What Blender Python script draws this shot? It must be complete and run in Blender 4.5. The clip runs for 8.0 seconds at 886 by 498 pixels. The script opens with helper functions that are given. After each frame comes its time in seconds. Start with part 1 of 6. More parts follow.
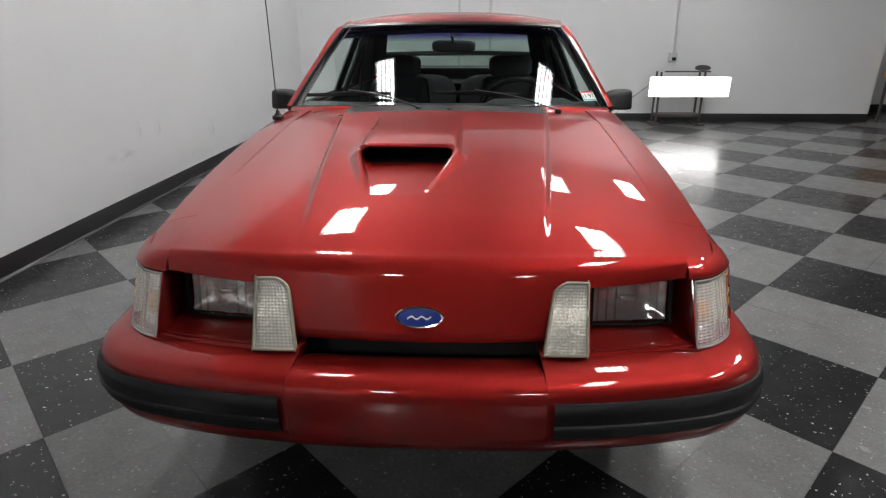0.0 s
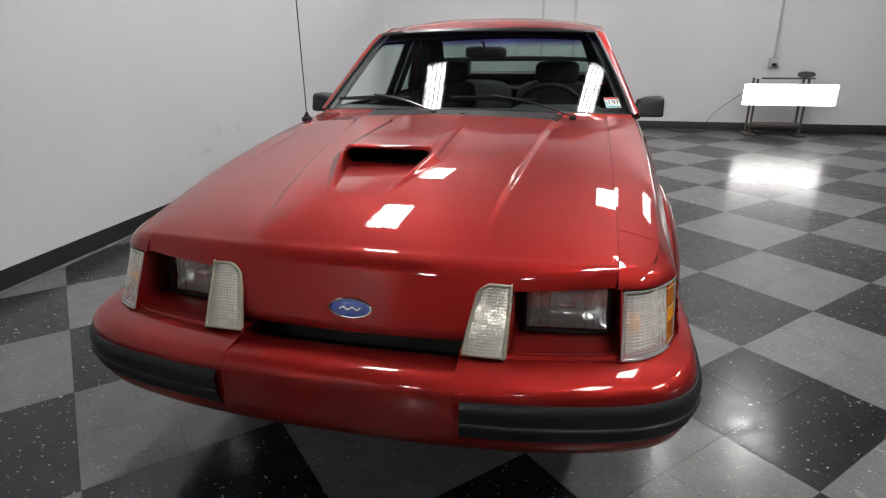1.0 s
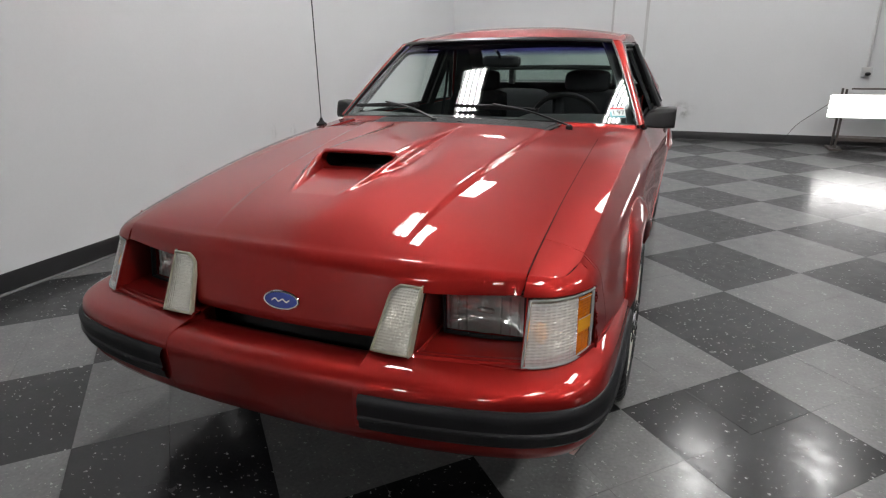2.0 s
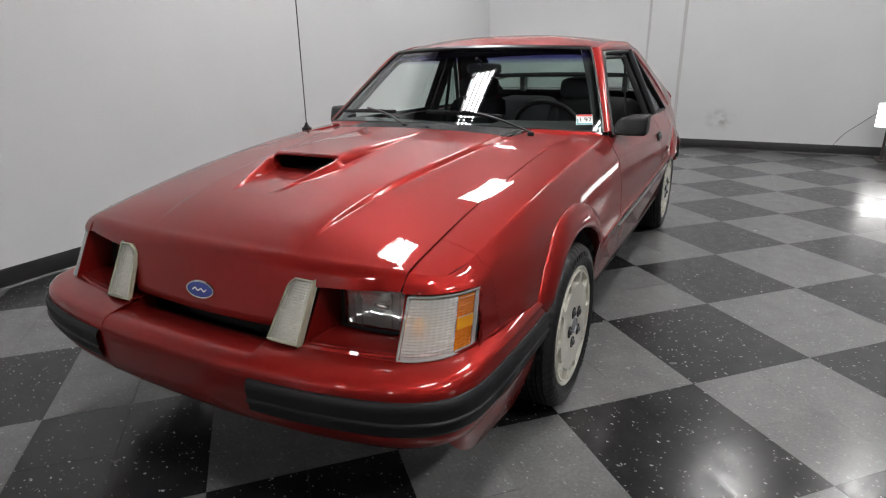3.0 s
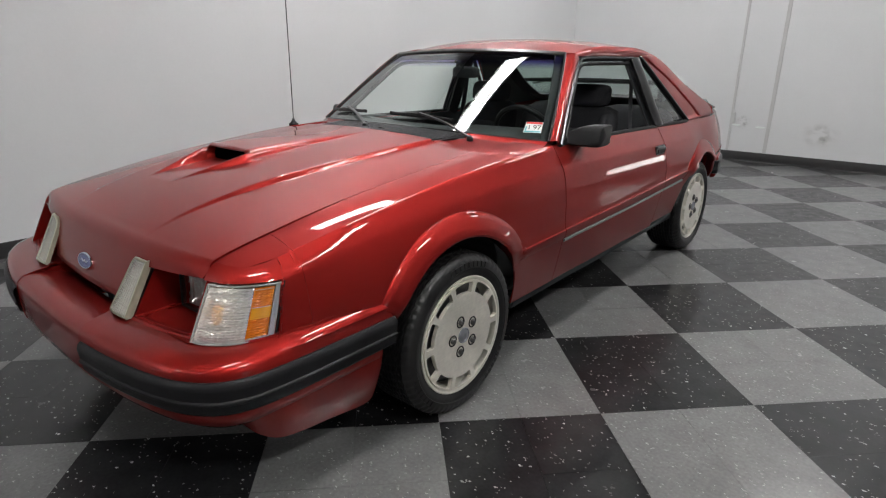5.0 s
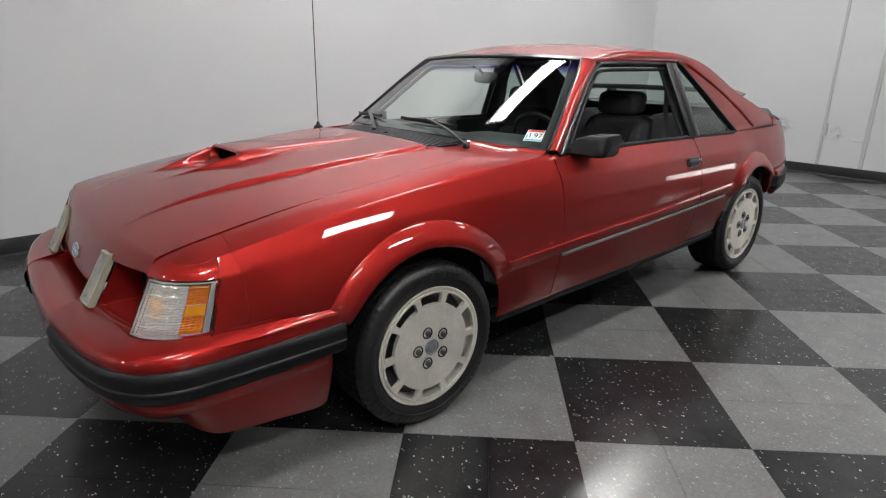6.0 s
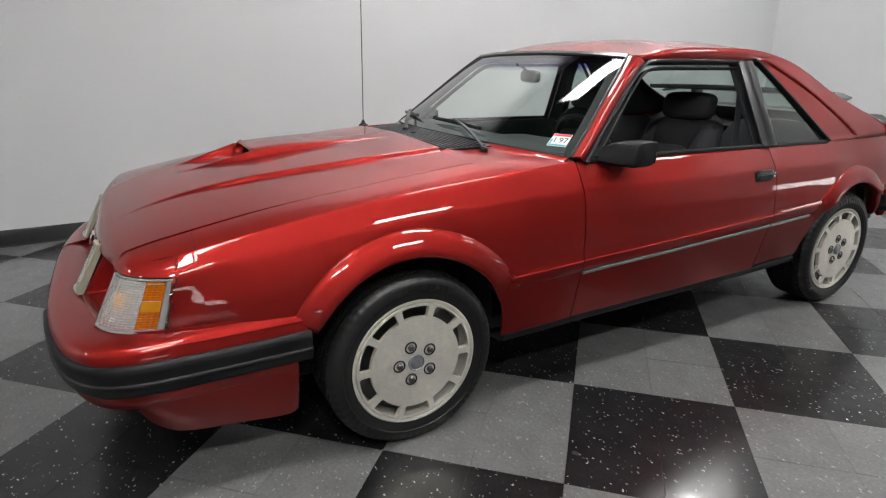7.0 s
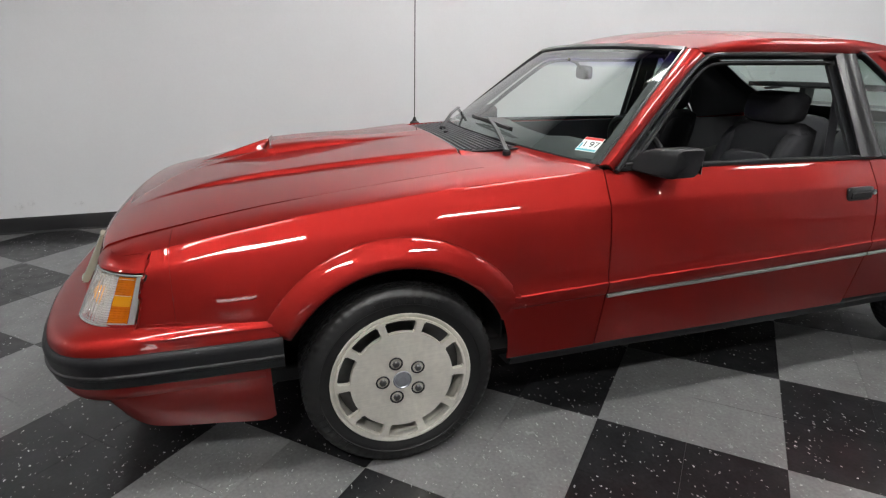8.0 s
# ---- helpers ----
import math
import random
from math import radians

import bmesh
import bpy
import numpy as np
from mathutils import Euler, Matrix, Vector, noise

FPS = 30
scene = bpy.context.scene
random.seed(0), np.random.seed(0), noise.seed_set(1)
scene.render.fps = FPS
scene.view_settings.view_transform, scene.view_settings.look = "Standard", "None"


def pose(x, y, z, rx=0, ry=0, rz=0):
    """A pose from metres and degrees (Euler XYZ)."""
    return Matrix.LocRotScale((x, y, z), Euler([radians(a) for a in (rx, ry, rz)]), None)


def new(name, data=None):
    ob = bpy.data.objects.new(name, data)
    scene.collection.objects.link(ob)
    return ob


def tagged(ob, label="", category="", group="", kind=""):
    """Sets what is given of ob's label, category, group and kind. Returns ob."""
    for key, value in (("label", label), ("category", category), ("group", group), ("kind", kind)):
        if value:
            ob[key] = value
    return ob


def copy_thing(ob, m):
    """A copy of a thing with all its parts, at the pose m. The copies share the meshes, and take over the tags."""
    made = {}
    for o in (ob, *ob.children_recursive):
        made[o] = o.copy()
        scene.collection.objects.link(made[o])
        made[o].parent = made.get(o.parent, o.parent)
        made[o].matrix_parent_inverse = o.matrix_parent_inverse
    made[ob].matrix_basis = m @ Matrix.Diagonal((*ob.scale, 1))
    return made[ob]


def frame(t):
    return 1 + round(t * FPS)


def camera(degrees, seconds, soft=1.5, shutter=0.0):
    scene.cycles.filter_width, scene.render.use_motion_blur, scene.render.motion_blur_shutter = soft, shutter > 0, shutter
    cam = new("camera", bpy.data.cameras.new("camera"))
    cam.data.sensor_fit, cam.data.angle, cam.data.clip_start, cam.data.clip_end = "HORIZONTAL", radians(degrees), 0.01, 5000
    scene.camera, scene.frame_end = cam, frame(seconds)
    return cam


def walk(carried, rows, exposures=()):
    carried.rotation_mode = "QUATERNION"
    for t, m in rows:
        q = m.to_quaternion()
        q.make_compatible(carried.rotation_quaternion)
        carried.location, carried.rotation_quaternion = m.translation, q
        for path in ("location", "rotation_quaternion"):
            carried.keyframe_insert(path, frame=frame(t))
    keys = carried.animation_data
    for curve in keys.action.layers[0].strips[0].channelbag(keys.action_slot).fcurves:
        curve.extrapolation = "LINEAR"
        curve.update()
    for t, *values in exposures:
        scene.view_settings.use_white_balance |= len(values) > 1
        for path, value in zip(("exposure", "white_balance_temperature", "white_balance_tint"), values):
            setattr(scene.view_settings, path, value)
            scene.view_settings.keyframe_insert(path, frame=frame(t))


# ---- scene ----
# ---- camera ----
cam = camera(75.569, 8.0, soft=1.2)
ROWS = [
    (0.0, 0.1169, -2.0993, 1.2661, 69.208, 0.206, 2.844),
    (0.5, 0.3158, -2.1044, 1.2706, 69.404, 0.369, 7.202),
    (1.0, 0.5219, -2.1027, 1.2679, 69.752, 0.554, 13.169),
    (2.5, 1.1381, -1.9805, 1.2718, 70.976, 0.920, 25.131),
    (3.0, 1.3434, -1.9216, 1.2680, 71.307, 0.978, 28.016),
    (3.5, 1.5279, -1.8260, 1.2674, 71.386, 0.478, 31.530),
    (4.0, 1.7251, -1.7300, 1.2645, 71.701, 0.472, 34.696),
    (4.5, 1.8768, -1.6105, 1.2675, 71.511, 0.085, 37.588),
    (6.0, 2.2793, -1.1520, 1.2767, 71.821, -0.323, 49.947),
    (6.5, 2.3490, -0.9457, 1.2740, 71.805, -0.386, 56.275),
    (7.0, 2.3872, -0.7429, 1.2727, 71.660, -0.338, 61.306),
    (7.5, 2.3946, -0.5328, 1.2664, 71.565, -0.172, 67.097),
    (8.0, 2.3839, -0.3362, 1.2682, 71.268, -0.088, 73.012),
]
walk(cam, [(t, pose(x, y, z, rx, ry, rz)) for t, x, y, z, rx, ry, rz in ROWS], [(0.0, 0.31), (1.0, 0.31), (3.0, 0.27), (5.0, 0.33), (6.5, 0.40), (7.0, 0.45), (7.5, 0.54), (8.0, 0.64)])

# ---- light ----
CEILING = 4.2
TUBE_POWER = 124.0
STAND_POWER = 4.6
world = bpy.data.worlds.new("world")
scene.world = world
world.use_nodes = True
world.node_tree.nodes["Background"].inputs[0].default_value = (0.75, 0.78, 0.8, 1)
world.node_tree.nodes["Background"].inputs[1].default_value = 0.02


# ---- materials ----
def material(name, base, rough=0.5, metal=0.0, coat=0.0, grain=0.0, scale=40.0, bump=0.0, stain=0.0, stain_scale=2.0, spec=0.5, emit=None, power=0.0):
    """A procedural surface: two noises for grain and stains, a fine bump, and a varied gloss."""
    mat = bpy.data.materials.new(name)
    mat.use_nodes = True
    nodes, links = mat.node_tree.nodes, mat.node_tree.links
    bsdf = nodes["Principled BSDF"]
    bsdf.inputs["Base Color"].default_value = (*base, 1)
    bsdf.inputs["Roughness"].default_value = rough
    bsdf.inputs["Metallic"].default_value = metal
    bsdf.inputs["Coat Weight"].default_value = coat
    bsdf.inputs["Coat Roughness"].default_value = 0.02
    bsdf.inputs["Specular IOR Level"].default_value = spec
    if emit:
        bsdf.inputs["Emission Color"].default_value = (*emit, 1)
        bsdf.inputs["Emission Strength"].default_value = power
    if grain or bump or stain:
        place = nodes.new("ShaderNodeTexCoord")
        fine = nodes.new("ShaderNodeTexNoise")
        fine.inputs["Scale"].default_value, fine.inputs["Detail"].default_value = scale, 6
        wide = nodes.new("ShaderNodeTexNoise")
        wide.inputs["Scale"].default_value, wide.inputs["Detail"].default_value = stain_scale, 5
        for n in (fine, wide):
            links.new(place.outputs["Object"], n.inputs["Vector"])
        value = nodes.new("ShaderNodeMath")
        value.operation = "MULTIPLY_ADD"
        links.new(fine.outputs["Fac"], value.inputs[0])
        value.inputs[1].default_value, value.inputs[2].default_value = 2 * grain, 1 - grain
        value2 = nodes.new("ShaderNodeMath")
        value2.operation = "MULTIPLY_ADD"
        links.new(wide.outputs["Fac"], value2.inputs[0])
        value2.inputs[1].default_value, value2.inputs[2].default_value = 2 * stain, 1 - stain
        both = nodes.new("ShaderNodeMath")
        both.operation = "MULTIPLY"
        links.new(value.outputs[0], both.inputs[0]), links.new(value2.outputs[0], both.inputs[1])
        hue = nodes.new("ShaderNodeHueSaturation")
        hue.inputs["Color"].default_value = (*base, 1)
        links.new(both.outputs[0], hue.inputs["Value"])
        links.new(hue.outputs[0], bsdf.inputs["Base Color"])
        if bump:
            b = nodes.new("ShaderNodeBump")
            b.inputs["Strength"].default_value, b.inputs["Distance"].default_value = bump, 0.002
            links.new(fine.outputs["Fac"], b.inputs["Height"])
            links.new(b.outputs[0], bsdf.inputs["Normal"])
    return mat


def glass(name, tint, rough=0.0, band=None):
    """Thin clear glass: a tinted see-through surface with a mirror gloss; band: a deeper tint above a height."""
    mat = bpy.data.materials.new(name)
    mat.use_nodes = True
    nodes, links = mat.node_tree.nodes, mat.node_tree.links
    nodes.clear()
    out = nodes.new("ShaderNodeOutputMaterial")
    clear = nodes.new("ShaderNodeBsdfTransparent")
    clear.inputs[0].default_value = (*tint, 1)
    gloss = nodes.new("ShaderNodeBsdfGlossy")
    gloss.inputs["Roughness"].default_value = rough
    facing = nodes.new("ShaderNodeLayerWeight")
    facing.inputs[0].default_value = 0.5
    steep = nodes.new("ShaderNodeMath")
    steep.operation = "POWER"
    links.new(facing.outputs["Facing"], steep.inputs[0])
    steep.inputs[1].default_value = 4.0
    fres = nodes.new("ShaderNodeMath")
    fres.operation = "MULTIPLY_ADD"
    links.new(steep.outputs[0], fres.inputs[0])
    fres.inputs[1].default_value, fres.inputs[2].default_value = 0.85, 0.08
    mix = nodes.new("ShaderNodeMixShader")
    links.new(fres.outputs[0], mix.inputs[0]), links.new(clear.outputs[0], mix.inputs[1]), links.new(gloss.outputs[0], mix.inputs[2])
    links.new(mix.outputs[0], out.inputs[0])
    if band:
        place = nodes.new("ShaderNodeTexCoord")
        split = nodes.new("ShaderNodeSeparateXYZ")
        ramp = nodes.new("ShaderNodeMapRange")
        ramp.inputs["From Min"].default_value, ramp.inputs["From Max"].default_value = band[0], band[1]
        colour = nodes.new("ShaderNodeMix")
        colour.data_type = "RGBA"
        colour.inputs["A"].default_value, colour.inputs["B"].default_value = (*tint, 1), (*band[2], 1)
        links.new(place.outputs["Object"], split.inputs[0]), links.new(split.outputs["Z"], ramp.inputs[0])
        links.new(ramp.outputs[0], colour.inputs["Factor"]), links.new(colour.outputs["Result"], clear.inputs[0])
    return mat


PAINT = material("red_metallic_paint", (0.240, 0.0118, 0.0097), 0.51, 0.76, 0.78, grain=0.14, scale=900.0, spec=0.1)
PAINT.node_tree.nodes["Principled BSDF"].inputs["Coat IOR"].default_value = 1.41
BLACK_TRIM = material("black_vinyl_trim", (0.008, 0.008, 0.009), 0.48, grain=0.15, scale=150, bump=0.1, spec=0.22)
BLACK_GLOSS = material("black_gloss_trim", (0.012, 0.012, 0.013), 0.30, grain=0.1, scale=60)
GREY_TRIM = material("worn_grey_trim", (0.06, 0.06, 0.064), 0.35, grain=0.2, scale=60)
MOULDING = material("satin_grey_moulding", (0.15, 0.145, 0.14), 0.38, grain=0.12, scale=60)
# near-black for dark parts; in the openings it also paints in the shade
DARK = material("dark_parts_and_recess_shade", (0.006, 0.006, 0.006), 0.8, grain=0.2, scale=30)
RUBBER = material("tyre_rubber", (0.0085, 0.0085, 0.0088), 0.42, grain=0.25, scale=120, bump=0.12, stain=0.3, stain_scale=9, spec=0.36)
ALLOY = material("machined_alloy", (0.74, 0.72, 0.65), 0.36, 0.55, grain=0.16, scale=60, stain=0.22, stain_scale=7, bump=0.05)
STEEL = material("dark_steel", (0.15, 0.15, 0.15), 0.35, 0.9, grain=0.15, scale=80)
CHROME = material("chrome", (0.75, 0.75, 0.76), 0.08, 1.0, grain=0.05, scale=80)
CLOTH = material("charcoal_cloth", (0.024, 0.024, 0.027), 0.95, grain=0.3, scale=300, bump=0.5, stain=0.15, spec=0.2)
CLOTH_LIGHT = material("grey_cloth_insert", (0.05, 0.05, 0.056), 0.95, grain=0.3, scale=300, bump=0.5, spec=0.2)
VINYL = material("charcoal_vinyl", (0.022, 0.023, 0.025), 0.55, grain=0.15, scale=200, bump=0.25)
WINDSCREEN = glass("tinted_windscreen", (0.70, 0.80, 0.76), band=(1.222, 1.252, (0.11, 0.09, 0.42)))
SIDE_GLASS = glass("tinted_glass", (0.62, 0.72, 0.68))


def scratched(mat, lean):
    """Long fine scratches laid over a machined face."""
    nodes, links = mat.node_tree.nodes, mat.node_tree.links
    bsdf = nodes["Principled BSDF"]
    colour = bsdf.inputs["Base Color"].links[0].from_socket
    place = nodes.new("ShaderNodeTexCoord")
    turn = nodes.new("ShaderNodeMapping")
    turn.inputs["Rotation"].default_value = (lean, 0, 0)
    turn.inputs["Scale"].default_value = (1, 9, 150)
    links.new(place.outputs["Object"], turn.inputs[0])
    lines = nodes.new("ShaderNodeTexNoise")
    lines.inputs["Scale"].default_value, lines.inputs["Detail"].default_value = 1.6, 4
    links.new(turn.outputs[0], lines.inputs["Vector"])
    ramp = nodes.new("ShaderNodeMapRange")
    ramp.inputs["From Min"].default_value, ramp.inputs["From Max"].default_value = 0.35, 0.72
    ramp.inputs["To Min"].default_value, ramp.inputs["To Max"].default_value = 0.965, 1.045
    links.new(lines.outputs["Fac"], ramp.inputs[0])
    tone = nodes.new("ShaderNodeVectorMath")
    tone.operation = "SCALE"
    links.new(colour, tone.inputs[0]), links.new(ramp.outputs[0], tone.inputs["Scale"])
    links.new(tone.outputs[0], bsdf.inputs["Base Color"])
    rough = nodes.new("ShaderNodeMapRange")
    rough.inputs["From Min"].default_value, rough.inputs["From Max"].default_value = 0.3, 0.7
    rough.inputs["To Min"].default_value, rough.inputs["To Max"].default_value = 0.38, 0.30
    links.new(lines.outputs["Fac"], rough.inputs[0]), links.new(rough.outputs[0], bsdf.inputs["Roughness"])
    return mat


DISC = scratched(material("scratched_alloy_disc", (0.82, 0.79, 0.71), 0.36, 0.55, grain=0.14, scale=60, stain=0.25, stain_scale=7), 0.5)


def plastic_lens(name, tint, milk, share):
    """A prismatic plastic lens: part see-through, part milky, with a sharp gloss."""
    mat = glass(name, tint, rough=0.06)
    nodes, links = mat.node_tree.nodes, mat.node_tree.links
    clear = next(n for n in nodes if n.type == "BSDF_TRANSPARENT")
    mix = next(n for n in nodes if n.type == "MIX_SHADER")
    white = nodes.new("ShaderNodeBsdfDiffuse")
    white.inputs[0].default_value = (*milk, 1)
    blend = nodes.new("ShaderNodeMixShader")
    blend.inputs[0].default_value = share
    links.new(clear.outputs[0], blend.inputs[1]), links.new(white.outputs[0], blend.inputs[2])
    links.new(blend.outputs[0], mix.inputs[1])
    return mat


LENS = plastic_lens("clear_prism_lens", (0.97, 0.97, 0.96), (0.82, 0.81, 0.81), 0.32)
LENS_PARK = plastic_lens("clear_parking_lens", (0.94, 0.94, 0.92), (0.70, 0.69, 0.65), 0.36)
LENS_AMBER = plastic_lens("amber_prism_lens", (1.0, 0.46, 0.03), (0.92, 0.25, 0.008), 0.40)
LENS_YELLOW = plastic_lens("yellow_reflector_lens", (1.0, 0.62, 0.06), (0.85, 0.42, 0.02), 0.55)
LENS_EDGE = material("clear_grey_plastic_edge", (0.27, 0.27, 0.265), 0.2, coat=0.5, grain=0.12, scale=60)
HEAD_GLASS = glass("headlamp_glass", (0.93, 0.94, 0.93), rough=0.02)


def moulded(mat, scale, strength):
    """Prisms moulded into a lens: an uneven surface that breaks up its gloss."""
    nodes, links = mat.node_tree.nodes, mat.node_tree.links
    place = nodes.new("ShaderNodeTexCoord")
    cells = nodes.new("ShaderNodeTexVoronoi")
    cells.inputs["Scale"].default_value = scale
    b = nodes.new("ShaderNodeBump")
    b.inputs["Strength"].default_value, b.inputs["Distance"].default_value = strength, 0.004
    links.new(place.outputs["Object"], cells.inputs["Vector"]), links.new(cells.outputs["Distance"], b.inputs["Height"])
    gloss = next(n for n in nodes if n.type == "BSDF_GLOSSY")
    links.new(b.outputs[0], gloss.inputs["Normal"])
    return mat


moulded(HEAD_GLASS, 70.0, 0.7)
for prism in (LENS, LENS_PARK, LENS_AMBER):
    moulded(prism, 190.0, 0.5)
REFLECTOR = material("silver_reflector", (0.88, 0.84, 0.75), 0.22, 0.75, grain=0.15, scale=60, bump=0.6)
HEAD_REFLECTOR = material("polished_reflector", (0.95, 0.95, 0.94), 0.13, 0.72, grain=0.12, scale=60, bump=0.12)
BULB = material("amber_bulb", (0.95, 0.40, 0.01), 0.2, grain=0.05, scale=30)
CAP = material("brushed_cap", (0.30, 0.31, 0.34), 0.32, 0.6, grain=0.2, scale=50)
LENS_FRAME = material("yellowed_grey_frame", (0.28, 0.27, 0.205), 0.45, grain=0.15, scale=50)
BLUE = material("blue_enamel", (0.022, 0.045, 0.27), 0.25, coat=1.0, grain=0.1, scale=60)
WALL = material("grey_white_wall_paint", (0.62, 0.63, 0.64), 0.6, grain=0.03, scale=70, bump=0.05, stain=0.05, stain_scale=1.3)
# for walls out of view: darkened to hold back fill light on the car
UNSEEN_WALL = material("unseen_dark_wall", (0.06, 0.06, 0.062), 0.7, grain=0.05, scale=40, stain=0.2, stain_scale=0.8)
SEAM_PAINT = material("grey_joint_paint", (0.47, 0.47, 0.475), 0.6, grain=0.06, scale=50, stain=0.15, stain_scale=3)
BASE = material("black_baseboard", (0.012, 0.012, 0.013), 0.4, grain=0.2, scale=30)
CEIL = material("dark_ceiling", (0.06, 0.06, 0.062), 0.8, grain=0.05, scale=60, stain=0.05)
GROUT = material("grey_joint", (0.07, 0.07, 0.072), 0.6, grain=0.2, scale=60)
TUBES = {k: material("lit_fluorescent_tube", (0.9, 0.9, 0.9), 0.4, emit=(1.0, 0.985, 0.975), power=TUBE_POWER * k / 4) for k in (1, 2, 4)}
STAND_TUBE = material("lit_stand_tube", (0.9, 0.9, 0.9), 0.4, emit=(1.0, 0.98, 0.96), power=STAND_POWER)
WHITE_METAL = material("white_enamel", (0.75, 0.75, 0.74), 0.4, grain=0.04, scale=40)
WHITE_PAPER = material("white_sticker", (0.75, 0.8, 0.78), 0.5, grain=0.05, scale=90)
RED_PRINT = material("red_print", (0.55, 0.03, 0.03), 0.5, grain=0.05, scale=90)
TEAL_PRINT = material("teal_print", (0.12, 0.45, 0.5), 0.5, grain=0.05, scale=90)
INK = material("black_print", (0.01, 0.01, 0.01), 0.5, grain=0.05, scale=90)
ORANGE_WOOD = material("orange_wood", (0.45, 0.22, 0.05), 0.5, grain=0.25, scale=30)
BROWN_METAL = material("dark_brown_metal", (0.055, 0.047, 0.043), 0.5, grain=0.2, scale=40)


def tile_material(name, base, fleck, share, mottle, cloud):
    """Vinyl composition tile: mottled, with small pale chips and a waxed, slightly wavy gloss."""
    mat = material(name, base, 0.16, coat=0.75, grain=mottle, scale=80, stain=cloud, stain_scale=9, spec=0.05)
    nodes, links = mat.node_tree.nodes, mat.node_tree.links
    bsdf = nodes["Principled BSDF"]
    hue = next(n for n in nodes if n.type == "HUE_SAT")
    geo = nodes.new("ShaderNodeNewGeometry")

    def math_node(kind, a, b, c=None):
        m = nodes.new("ShaderNodeMath")
        m.operation = kind
        for k, q in enumerate((a, b, c)):
            if q is None:
                continue
            if isinstance(q, float):
                m.inputs[k].default_value = q
            else:
                links.new(q, m.inputs[k])
        return m.outputs[0]

    def noise(scale, detail):
        n = nodes.new("ShaderNodeTexNoise")
        n.inputs["Scale"].default_value, n.inputs["Detail"].default_value = scale, detail
        return n

    warp, wave, scuff = noise(170, 2), noise(9, 3), noise(14, 8)
    for n in nodes:
        if n.type == "TEX_NOISE":
            links.new(geo.outputs["Position"], n.inputs["Vector"])
    # chips: ragged specks of many sizes
    shift = nodes.new("ShaderNodeVectorMath")
    shift.operation = "MULTIPLY_ADD"
    links.new(warp.outputs["Color"], shift.inputs[0])
    shift.inputs[1].default_value = (0.016, 0.016, 0.0)
    links.new(geo.outputs["Position"], shift.inputs[2])
    specks = None
    for scale, big, keep, lean in ((36.0, 0.16, share * 0.6, 0.5), (40.0, 0.15, share * 0.6, 2.0), (75.0, 0.20, share * 0.7, 1.2), (80.0, 0.20, share * 0.6, 2.8)):
        # slivers, longer than wide, that lie in several directions
        turn = nodes.new("ShaderNodeMapping")
        turn.inputs["Rotation"].default_value, turn.inputs["Scale"].default_value = (0, 0, lean), (0.62, 1.55, 1)
        links.new(shift.outputs[0], turn.inputs[0])
        chips = nodes.new("ShaderNodeTexVoronoi")
        chips.voronoi_dimensions = "2D"
        chips.inputs["Scale"].default_value = scale
        links.new(turn.outputs[0], chips.inputs["Vector"])
        few = nodes.new("ShaderNodeSeparateColor")
        links.new(chips.outputs["Color"], few.inputs[0])
        pick = math_node("LESS_THAN", few.outputs[0], keep)
        size = math_node("MULTIPLY_ADD", few.outputs[1], big * 0.75, big * 0.25)
        near = math_node("LESS_THAN", chips.outputs["Distance"], size)
        spot = math_node("MULTIPLY", math_node("MULTIPLY", pick, near), math_node("MULTIPLY_ADD", few.outputs[2], 0.7, 0.3))
        specks = spot if specks is None else math_node("MAXIMUM", specks, spot)
    info = nodes.new("ShaderNodeObjectInfo")
    vary = nodes.new("ShaderNodeMapRange")
    vary.inputs["To Min"].default_value, vary.inputs["To Max"].default_value = 0.95, 1.05
    links.new(info.outputs["Random"], vary.inputs[0])
    tone = nodes.new("ShaderNodeVectorMath")
    tone.operation = "SCALE"
    links.new(hue.outputs[0], tone.inputs[0]), links.new(vary.outputs[0], tone.inputs["Scale"])
    mix = nodes.new("ShaderNodeMix")
    mix.data_type = "RGBA"
    mix.inputs["B"].default_value = (*fleck, 1)
    links.new(specks, mix.inputs["Factor"]), links.new(tone.outputs[0], mix.inputs["A"])
    links.new(mix.outputs["Result"], bsdf.inputs["Base Color"])
    shine = nodes.new("ShaderNodeMapRange")
    shine.inputs["From Min"].default_value, shine.inputs["From Max"].default_value = 0.3, 0.75
    shine.inputs["To Min"].default_value, shine.inputs["To Max"].default_value = 0.28, 0.46
    links.new(scuff.outputs["Fac"], shine.inputs[0]), links.new(shine.outputs[0], bsdf.inputs["Roughness"])
    wax = nodes.new("ShaderNodeMapRange")
    wax.inputs["From Min"].default_value, wax.inputs["From Max"].default_value = 0.3, 0.75
    wax.inputs["To Min"].default_value, wax.inputs["To Max"].default_value = 0.13, 0.29
    links.new(scuff.outputs["Fac"], wax.inputs[0]), links.new(wax.outputs[0], bsdf.inputs["Coat Roughness"])
    b = nodes.new("ShaderNodeBump")
    b.inputs["Strength"].default_value, b.inputs["Distance"].default_value = 0.22, 0.004
    links.new(wave.outputs["Fac"], b.inputs["Height"]), links.new(b.outputs[0], bsdf.inputs["Normal"]), links.new(b.outputs[0], bsdf.inputs["Coat Normal"])
    return mat


TILE_GREY = tile_material("grey_vinyl_tile", (0.121, 0.121, 0.121), (0.32, 0.335, 0.32), 0.14, 0.34, 0.26)
TILE_BLACK = tile_material("black_vinyl_tile", (0.0115, 0.0115, 0.0123), (0.56, 0.56, 0.55), 0.080, 0.5, 0.85)


